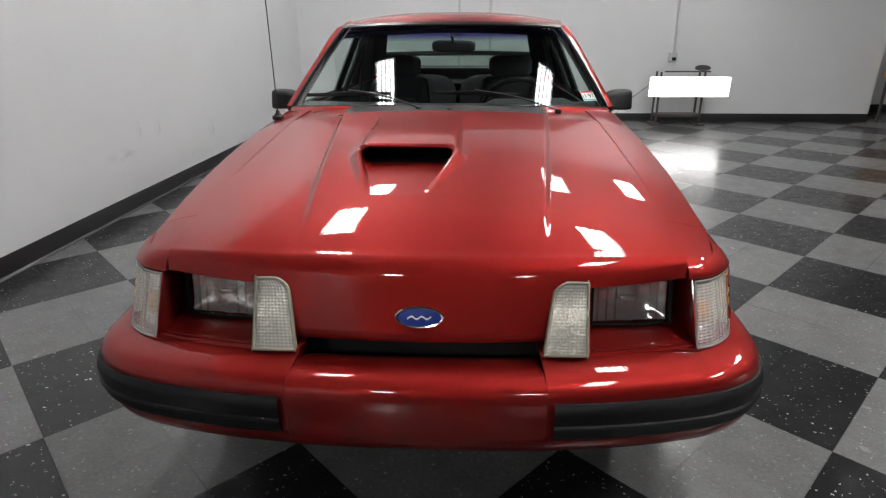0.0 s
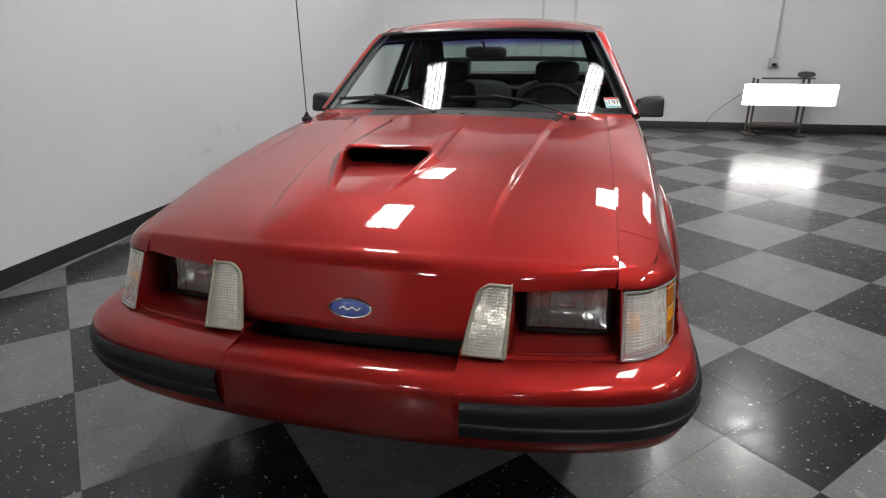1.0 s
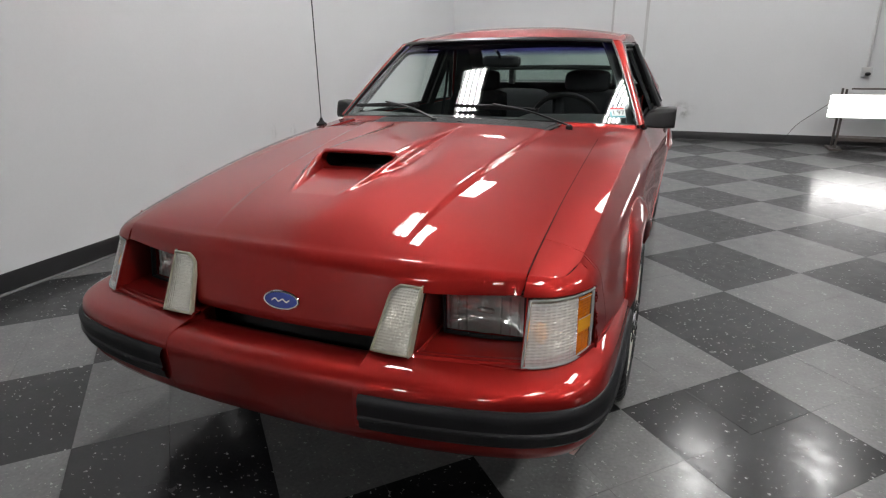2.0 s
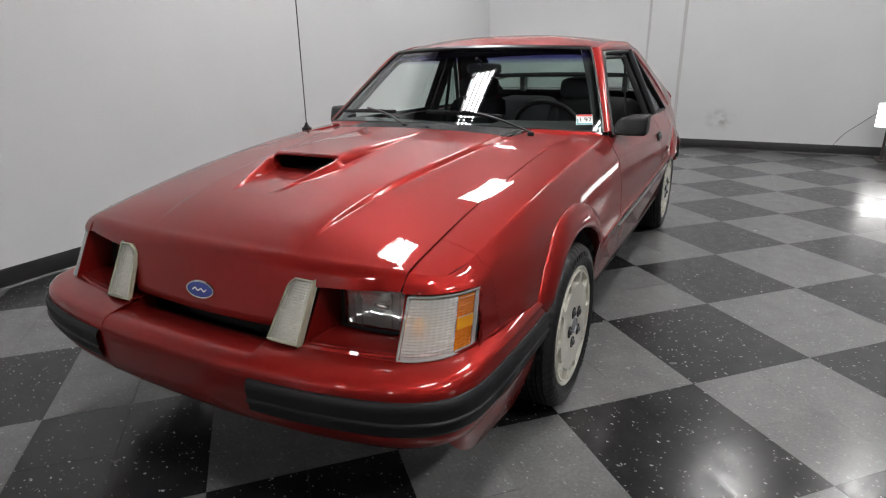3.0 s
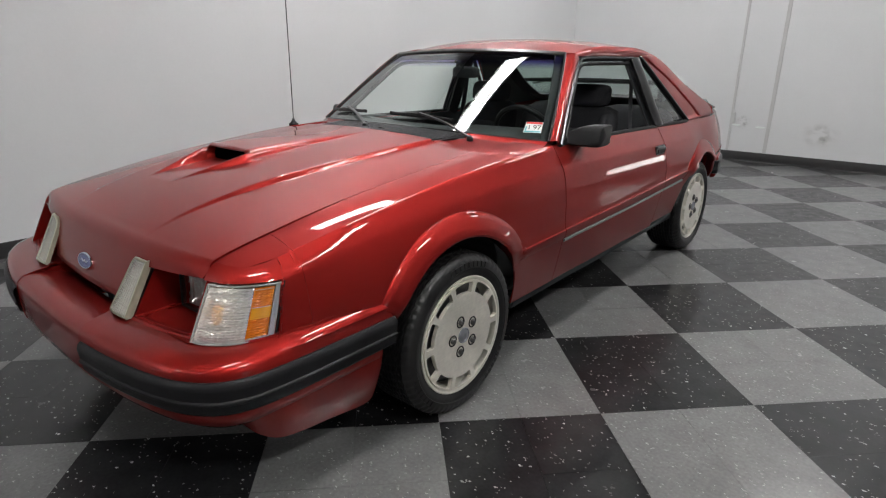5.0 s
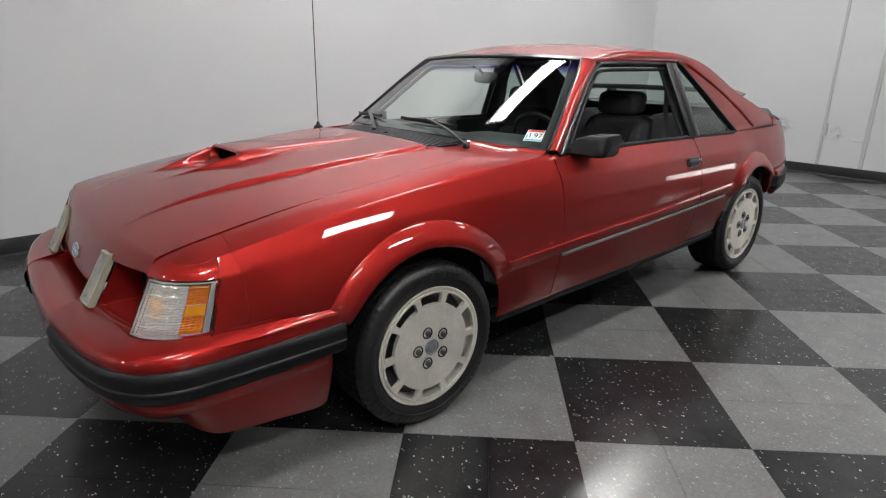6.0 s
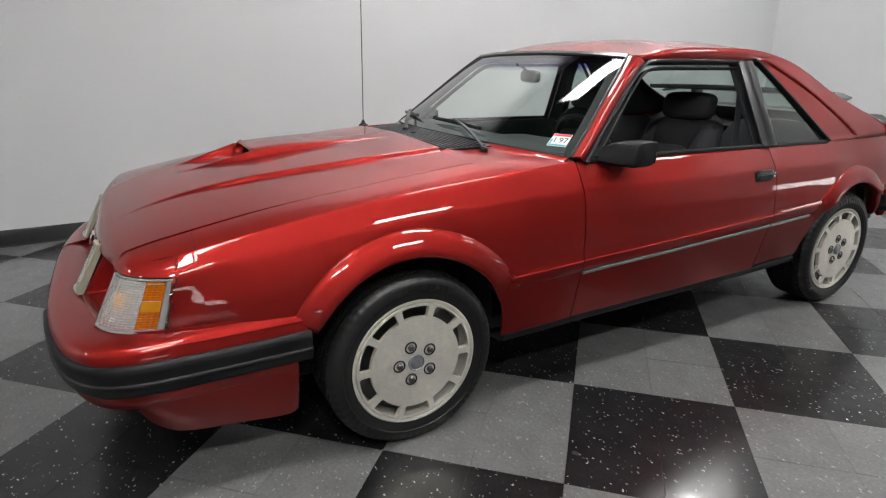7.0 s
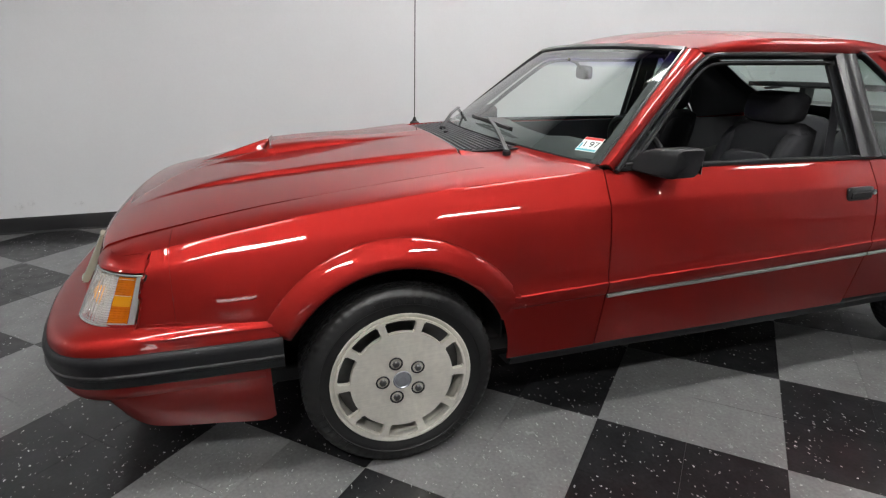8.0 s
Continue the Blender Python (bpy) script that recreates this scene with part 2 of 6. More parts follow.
def smudge_material(name, colour, strength):
    """Thin dirt on a wall: fades out towards its rim, broken up by noise."""
    mat = bpy.data.materials.new(name)
    mat.use_nodes = True
    nodes, links = mat.node_tree.nodes, mat.node_tree.links
    bsdf = nodes["Principled BSDF"]
    bsdf.inputs["Base Color"].default_value, bsdf.inputs["Roughness"].default_value = (*colour, 1), 0.8
    place = nodes.new("ShaderNodeTexCoord")
    shift = nodes.new("ShaderNodeVectorMath")
    shift.operation = "MULTIPLY_ADD"
    shift.inputs[1].default_value, shift.inputs[2].default_value = (2, 2, 2), (-1, -1, -1)
    ball = nodes.new("ShaderNodeTexGradient")
    ball.gradient_type = "QUADRATIC_SPHERE"
    noise = nodes.new("ShaderNodeTexNoise")
    noise.inputs["Scale"].default_value, noise.inputs["Detail"].default_value = 3.5, 6
    links.new(place.outputs["Generated"], shift.inputs[0]), links.new(shift.outputs[0], ball.inputs[0])
    links.new(place.outputs["Generated"], noise.inputs["Vector"])
    ramp = nodes.new("ShaderNodeMapRange")
    ramp.inputs["From Min"].default_value, ramp.inputs["From Max"].default_value = 0.38, 0.68
    links.new(noise.outputs["Fac"], ramp.inputs[0])
    both = nodes.new("ShaderNodeMath")
    both.operation = "MULTIPLY"
    links.new(ball.outputs["Fac"], both.inputs[0]), links.new(ramp.outputs[0], both.inputs[1])
    faint = nodes.new("ShaderNodeMath")
    faint.operation = "MULTIPLY"
    links.new(both.outputs[0], faint.inputs[0])
    faint.inputs[1].default_value = strength
    links.new(faint.outputs[0], bsdf.inputs["Alpha"])
    return mat


SMUDGE_BROWN = smudge_material("brown_smudge", (0.17, 0.13, 0.09), 1.5)
SMUDGE_GREY = smudge_material("grey_scuff", (0.18, 0.18, 0.18), 0.45)


# ---- mesh helpers ----
def curve(*pts):
    """A smooth function through (t, value) pairs that does not overshoot."""
    t, v = np.array([p[0] for p in pts], float), np.array([p[1] for p in pts], float)
    h, d = np.diff(t), np.diff(v) / np.diff(t)
    m = np.zeros(len(t))
    m[0], m[-1] = d[0], d[-1]
    for i in range(1, len(t) - 1):
        if d[i - 1] * d[i] > 0:
            w1, w2 = 2 * h[i] + h[i - 1], h[i] + 2 * h[i - 1]
            m[i] = (w1 + w2) / (w1 / d[i - 1] + w2 / d[i])

    def f(q):
        q = np.clip(np.asarray(q, float), t[0], t[-1])
        i = np.clip(np.searchsorted(t, q) - 1, 0, len(t) - 2)
        s = (q - t[i]) / h[i]
        return (2 * s**3 - 3 * s**2 + 1) * v[i] + (s**3 - 2 * s**2 + s) * h[i] * m[i] + (3 * s**2 - 2 * s**3) * v[i + 1] + (s**3 - s**2) * h[i] * m[i + 1]

    return f


def step(a, b, q):
    s = np.clip((np.asarray(q, float) - a) / (b - a), 0, 1)
    return s * s * (3 - 2 * s)


def path(pts, n):
    """n points along a smooth curve through pts, evenly by length."""
    p = np.array(pts, float)
    ext = np.vstack([2 * p[0] - p[1], p, 2 * p[-1] - p[-2]])
    out = []
    for i in range(1, len(ext) - 2):
        a, b, c, d = ext[i - 1], ext[i], ext[i + 1], ext[i + 2]
        for s in np.linspace(0, 1, 24, endpoint=False):
            out.append(0.5 * (2 * b + (c - a) * s + (2 * a - 5 * b + 4 * c - d) * s * s + (3 * b - a - 3 * c + d) * s**3))
    out.append(p[-1])
    out = np.array(out)
    l = np.concatenate([[0], np.cumsum(np.linalg.norm(np.diff(out, axis=0), axis=1))])
    q = np.linspace(0, l[-1], n)
    return np.stack([np.interp(q, l, out[:, k]) for k in range(p.shape[1])], 1)


def mesh(name, verts, faces, mat, parent=None, label="", smooth=True, sharp=40, thick=0.0, bevel=0.0, split=True):
    """One mesh object, as a part of parent where one is given."""
    me = bpy.data.meshes.new(name)
    me.from_pydata([tuple(map(float, v)) for v in verts], [], faces)
    bm = bmesh.new()
    bm.from_mesh(me)
    bmesh.ops.remove_doubles(bm, verts=bm.verts, dist=0.0002)
    bmesh.ops.dissolve_degenerate(bm, edges=bm.edges, dist=0.0001)
    bm.to_mesh(me)
    bm.free()
    me.materials.append(mat)
    if smooth:
        me.shade_smooth()
        me.set_sharp_from_angle(angle=radians(sharp))
    ob = new(name, me)
    if parent:
        ob.parent = parent
    if label:
        tagged(ob, label)
    if thick:
        m = ob.modifiers.new("thickness", "SOLIDIFY")
        m.thickness, m.offset = thick, -1
        if split:
            e = ob.modifiers.new("crisp_rim", "EDGE_SPLIT")
            e.split_angle, e.use_edge_sharp = radians(75), False
    if bevel:
        m = ob.modifiers.new("edge", "BEVEL")
        m.width, m.segments, m.limit_method, m.angle_limit = bevel, 2, "ANGLE", radians(40)
    return ob


def sheet(name, grid, mat, parent=None, label="", thick=0.004, keep=None, flip=False, sharp=35, closed=False, split=True):
    """A surface from a grid of points (rows, columns, 3); keep marks the faces that are built."""
    g = np.asarray(grid, float)
    n, m = g.shape[:2]
    faces = []
    for i in range(n - 1):
        for j in range(m if closed else m - 1):
            if keep is None or keep[i, j]:
                k = (j + 1) % m
                f = (i * m + j, i * m + k, (i + 1) * m + k, (i + 1) * m + j)
                faces.append(f[::-1] if flip else f)
    return mesh(name, g.reshape(-1, 3), faces, mat, parent, label, thick=thick, sharp=sharp, split=split)


def box(name, lo, hi, mat, parent=None, label="", bevel=0.004):
    (a, b, c), (d, e, f) = lo, hi
    v = [(a, b, c), (d, b, c), (d, e, c), (a, e, c), (a, b, f), (d, b, f), (d, e, f), (a, e, f)]
    q = [(0, 3, 2, 1), (4, 5, 6, 7), (0, 1, 5, 4), (1, 2, 6, 5), (2, 3, 7, 6), (3, 0, 4, 7)]
    return mesh(name, v, q, mat, parent, label, smooth=bevel > 0, bevel=bevel)


def frames_along(p):
    t = np.gradient(p, axis=0)
    t /= np.linalg.norm(t, axis=1)[:, None] + 1e-12
    return t


def sweep(name, pts, profile, mat, parent=None, label="", up=(0, 0, 1), closed=False, sharp=40):
    """A profile of (side, up) offsets drawn along a path, with capped ends."""
    p = np.asarray(pts, float)
    t = frames_along(p)
    if closed:
        t[0] = t[-1] = (p[1] - p[-2]) / np.linalg.norm(p[1] - p[-2])
    up = np.asarray(up, float)
    side = np.cross(t, up)
    side /= np.linalg.norm(side, axis=1)[:, None] + 1e-12
    top = np.cross(side, t)
    k = len(profile)
    g = np.stack([p + a * side + b * top for a, b in profile], 1)
    faces = []
    for i in range(len(p) - 1):
        for j in range(k):
            faces.append((i * k + j, (i + 1) * k + j, (i + 1) * k + (j + 1) % k, i * k + (j + 1) % k))
    if not closed:
        faces += [tuple(range(k)), tuple((len(p) - 1) * k + j for j in reversed(range(k)))]
    return mesh(name, g.reshape(-1, 3), faces, mat, parent, label, sharp=sharp)


def ring(r, n=10, squash=1.0):
    return [(r * math.cos(2 * math.pi * i / n), squash * r * math.sin(2 * math.pi * i / n)) for i in range(n)]


def flat(w, h, r=0.0):
    """A rectangle profile, w wide and h high, with cut corners."""
    a, b = w / 2, h / 2
    return [(-a + r, -b), (a - r, -b), (a, -b + r), (a, b - r), (a - r, b), (-a + r, b), (-a, b - r), (-a, -b + r)] if r else [(-a, -b), (a, -b), (a, b), (-a, b)]


def spun(name, profile, mat, parent=None, label="", n=64, at=(0, 0, 0), axis="x", sign=1, sharp=35):
    """A profile of (along, radius) turned round an axis."""
    v, k = [], len(profile)
    for i in range(n):
        c, s = math.cos(2 * math.pi * i / n), math.sin(2 * math.pi * i / n)
        for a, r in profile:
            q = (sign * a, r * c, r * s) if axis == "x" else (r * c, r * s, a) if axis == "z" else (r * c, a, r * s)
            v.append((q[0] + at[0], q[1] + at[1], q[2] + at[2]))
    faces = []
    for i in range(n):
        for j in range(k - 1):
            f = (i * k + j, ((i + 1) % n) * k + j, ((i + 1) % n) * k + j + 1, i * k + j + 1)
            faces.append(f if sign > 0 else f[::-1])
    return mesh(name, v, faces, mat, parent, label, sharp=sharp)


def rounded(name, lo, hi, mat, parent=None, label="", power=4.0, n=20, lean=0.0, m=14):
    """A padded block: a superellipsoid that fills the box from lo to hi, leaned back by lean metres at the top."""
    lo, hi = np.array(lo, float), np.array(hi, float)
    c, h = (lo + hi) / 2, (hi - lo) / 2
    g = np.zeros((m + 1, n, 3))
    for i in range(m + 1):
        a = -math.pi / 2 + math.pi * i / m
        for j in range(n):
            b = 2 * math.pi * j / n
            p = np.array([math.cos(a) * math.cos(b), math.cos(a) * math.sin(b), math.sin(a)])
            p /= (np.abs(p) ** power).sum() ** (1 / power) + 1e-12
            q = c + h * p
            q[1] += lean * (q[2] - lo[2]) / (hi[2] - lo[2])
            g[i, j] = q
    return sheet(name, g, mat, parent, label, thick=0.0, closed=True, sharp=60)


def thing(name, label, category, at=(0, 0, 0), group="", kind=""):
    ob = new(name)
    ob.location = at
    return tagged(ob, label, category, group, kind)


# ---- the room ----
LEFT, BACK, RIGHT, FRONT = -2.45, 6.75, 9.5, -13.0
box("wall_west", (LEFT - 0.15, FRONT, 0), (LEFT, BACK, CEILING), WALL, bevel=0)
box("wall_north", (LEFT - 0.15, BACK, 0), (5.92, BACK + 0.15, CEILING), WALL, bevel=0)
box("wall_recess", (5.92, BACK + 1.2, 0), (RIGHT + 0.15, BACK + 1.35, CEILING), WALL, bevel=0)
box("wall_return", (5.77, BACK + 0.15, 0), (5.92, BACK + 1.35, CEILING), WALL, bevel=0)
# unseen closing walls, added dark so the paint reflects less
box("wall_east", (RIGHT, FRONT, 0), (RIGHT + 0.15, BACK + 1.2, CEILING), UNSEEN_WALL, bevel=0)
box("wall_south", (LEFT - 0.15, FRONT - 0.15, 0), (RIGHT + 0.15, FRONT, CEILING), UNSEEN_WALL, bevel=0)
for name, label in (("wall_west", "plain grey-white painted wall with faint scuffs"), ("wall_north", "grey-white painted wall with two upright seams"), ("wall_recess", "grey-white painted wall of a recess"), ("wall_return", "grey-white painted wall end"), ("wall_east", "unseen wall kept dark to limit fill and reflections"), ("wall_south", "unseen wall kept dark to limit fill and reflections")):
    tagged(bpy.data.objects[name], label, "wall", kind="structure")
ceiling = box("ceiling", (LEFT - 0.15, FRONT - 0.15, CEILING), (RIGHT + 0.15, BACK + 1.35, CEILING + 0.1), CEIL, bevel=0)
tagged(ceiling, "dark ceiling with hanging tube lights", "ceiling", kind="structure")


def baseboard(a, b, name):
    a, b = Vector(a), Vector(b)
    pts = [a.lerp(b, i / 40) for i in range(41)]
    ob = sweep(name, [tuple(p) for p in pts], [(0.001, 0.0), (-0.022, 0.0), (-0.02, 0.004), (-0.008, 0.012), (-0.006, 0.11), (-0.003, 0.118), (0.001, 0.118)], BASE)
    return tagged(ob, "black vinyl cove baseboard along the wall", "baseboard", kind="structure")


baseboard((LEFT, BACK, 0.002), (LEFT, FRONT, 0.002), "baseboard_west")
baseboard((5.92, BACK, 0.002), (LEFT, BACK, 0.002), "baseboard_north")
baseboard((RIGHT, BACK + 1.2, 0.002), (5.92, BACK + 1.2, 0.002), "baseboard_recess")
for x, w in ((-0.085, 0.030), (0.362, 0.042)):
    seam = box("wall_seam_trim", (x - w / 2, BACK - 0.012, 0.12), (x + w / 2, BACK - 0.001, CEILING), SEAM_PAINT, bevel=0.003)
    tagged(seam, "painted upright joint strip on the wall", "trim", kind="structure")

# ---- the car: front axle at y = 0, nose towards -y, left side towards +x ----
car = thing("car", "red metallic two-door hatchback coupe with hood scoop and alloy wheels, parked", "car")
AXLE, HUB_Z = 2.553, 0.308
ARCH = 0.372

crease_z = curve((-0.86, 0.722), (-0.74, 0.744), (-0.62, 0.768), (-0.38, 0.812), (-0.2, 0.840), (0.2, 0.884), (0.45, 0.901), (0.71, 0.915), (1.0, 0.914), (1.9, 0.902), (2.34, 0.895), (2.8, 0.890), (3.2, 0.885), (3.45, 0.87))
crease_x = curve((-0.86, 0.715), (-0.69, 0.736), (-0.62, 0.742), (-0.2, 0.755), (0.2, 0.762), (0.71, 0.768), (1.2, 0.778), (1.9, 0.782), (2.5, 0.778), (2.8, 0.766), (3.0, 0.744), (3.2, 0.708), (3.3, 0.678), (3.4, 0.628), (3.45, 0.585))
flank = curve((0.0, 0.0), (0.10, 0.030), (0.14, 0.0405), (0.19, 0.049), (0.26, 0.055), (0.30, 0.0555), (0.40, 0.0555))
tail_belly = curve((0.0, 0.0), (0.05, 0.022), (0.12, 0.046), (0.20, 0.064), (0.30, 0.078), (0.40, 0.080))
nose_belly = curve((0.0, 0.0), (0.012, 0.013), (0.043, 0.043), (0.11, 0.056), (0.19, 0.066), (0.40, 0.070))
foot = curve((0.15, -0.085), (0.22, -0.068), (0.28, -0.052), (0.34, -0.038), (0.42, -0.022), (0.50, -0.007), (0.56, 0.0))


def rake(y):
    return 0.036 * (np.asarray(y, float) - 0.35)


def belly(drop, y):
    """The side under the shoulder crease: a flat slanting band that widens to the rear, a soft line, then the flank."""
    wide = np.clip(0.058 + 0.034 * (y + 0.5), 0.045, 0.098)
    past = 0.006 * np.log1p(np.exp(np.clip((drop - wide) / 0.006, -40, 40)))
    top = 0.004 * (1 - np.exp(-drop / 0.004)) + 0.60 * (drop - past)
    return top + (flank(wide + past) - flank(wide)) * (0.084 - 0.60 * wide) / (0.0555 - flank(wide))


def side_x(y, z):
    """Half width of the body at a station and a height: shoulder above, raised band, tuck below."""
    y, z = np.asarray(y, float), np.asarray(z, float)
    zb = z - rake(y)
    band = 0.010 * (step(0.498, 0.502, zb) - step(0.543, 0.547, zb)) * step(0.36, 0.38, y)
    drop = crease_z(y) - np.maximum(z, 0.56 + rake(y))
    fore = 1 - step(-0.70, -0.42, y)
    aft = step(2.30, 2.62, y)
    top = crease_x(y) + belly(drop, y) * (1 - fore - aft) + nose_belly(drop) * fore + tail_belly(drop) * aft
    return top + foot(np.minimum(zb, 0.56)) + band


def arch_low(y, low, axle):
    """The lower edge of the side: the sill, or the wheel opening above it."""
    d = np.abs(np.asarray(y, float) - axle)
    inside = d < ARCH
    return np.where(inside, np.maximum(low, HUB_Z + np.sqrt(np.maximum(ARCH**2 - d**2, 0))), low)


def columns(y0, y1, axle=None, n=40):
    ys = list(np.linspace(y0, y1, n))
    if axle is not None:
        ys += [axle - ARCH * math.cos(a) for a in np.linspace(0.0, math.pi, 49)]
    return np.array(sorted({round(float(y), 5) for y in ys if y0 <= y <= y1}))


LEVELS = (0.24, 0.28, 0.32, 0.36, 0.40, 0.44, 0.47, 0.495, 0.500, 0.52, 0.541, 0.545, 0.56, 0.58, 0.61, 0.65, 0.69, 0.73)
DEPTHS = (0.16, 0.14, 0.125, 0.112, 0.104, 0.097, 0.090, 0.083, 0.076, 0.069, 0.062, 0.055, 0.048, 0.036, 0.024, 0.012, 0.005, 0.002, 0.0)


def side_panel(name, y0, y1, low, sx, axle=None, start=None, parent=None, label=""):
    """A panel of the body side from its lower edge up to the shoulder crease."""
    ys = columns(y0, y1, axle)
    rows = []
    for z in LEVELS:
        zz = np.minimum(z + rake(ys), crease_z(ys) - 0.18)
        rows.append(zz)
    for d in DEPTHS:
        rows.append(crease_z(ys) - d)
    lo = low(ys)
    if axle is not None:
        lo = arch_low(ys, lo, axle)
    g = np.zeros((len(rows), len(ys), 3))
    for i, r in enumerate(rows):
        z = np.maximum(r, np.minimum(lo, crease_z(ys)))
        y = ys if start is None else np.maximum(ys, start(z))
        z = np.minimum(z, crease_z(y))
        g[i] = np.stack([sx * side_x(y, z), y, z], 1)
    return sheet(name, g, PAINT, parent or car, label, flip=sx < 0, thick=0.006, sharp=28)


def screen_base(x):
    """How far back the foot of the windscreen lies at a half width."""
    return curve((0, 0.505), (0.41, 0.548), (0.64, 0.622), (0.76, 0.70))(np.abs(x))


seam_z = curve((-0.86, 0.727), (-0.82, 0.745), (-0.76, 0.7645), (-0.62, 0.7945), (-0.38, 0.838), (-0.2, 0.862), (0.2, 0.907), (0.337, 0.919), (0.70, 0.930))
centre_z = curve((-0.87, 0.742), (-0.825, 0.765), (-0.77, 0.787), (-0.577, 0.846), (-0.33, 0.886), (0.0, 0.922), (0.32, 0.948), (0.55, 0.962))
SEAM = 0.635


def hood_z(x, y):
    """Height of the hood and cowl, with the long raised panel between two ridges and the scoop."""
    x, y = np.asarray(x, float), np.asarray(y, float)
    z = centre_z(y) + (seam_z(y) - centre_z(y)) * (np.abs(x) / SEAM) ** 2.2
    ridge = 0.295 + 0.108 * (y + 0.77)
    z = z + 0.0035 * np.exp(-(((y + 0.72) / 0.085) ** 2)) * (1 - np.minimum(np.abs(x) / SEAM, 1) ** 5)
    rise = 0.014 * step(-0.86, -0.35, y)
    z = z - 0.005 * step(-0.8, -0.1, y) + rise * (1 - step(ridge, ridge + 0.019, np.abs(x)))
    # scoop: a raised box behind the mouth, a sunk ramp with raised edges before it
    behind = step(-0.3201, -0.32, y)
    tall = 0.037 * (1 - step(-0.36, 0.36, y))
    wide = np.sqrt(np.clip(1 - np.clip((np.abs(x + 0.084) - 0.118) / 0.046, 0, 1) ** 2, 0, 1)) * 0.8 + 0.2 * (1 - step(0.15, 0.20, np.abs(x + 0.084)))
    ahead = np.clip((y + 0.60) / 0.275, 0, 1)
    left, right = -0.172 - 0.066 * ahead, -0.002 + 0.074 * ahead
    inside = step(left - 0.004, left + 0.018, x) * (1 - step(right - 0.018, right + 0.004, x))
    out = np.maximum(left - x, x - right)
    shoulder = np.where(out < 0, 1.0, 1 - step(0.0, 0.016 + 0.022 * ahead, out))
    ramp = (-0.022 * ahead) * inside + 0.032 * ahead**1.4 * shoulder * (1 - inside)
    ramp = ramp * (y > -0.60)
    return z + behind * tall * wide + (1 - behind) * ramp


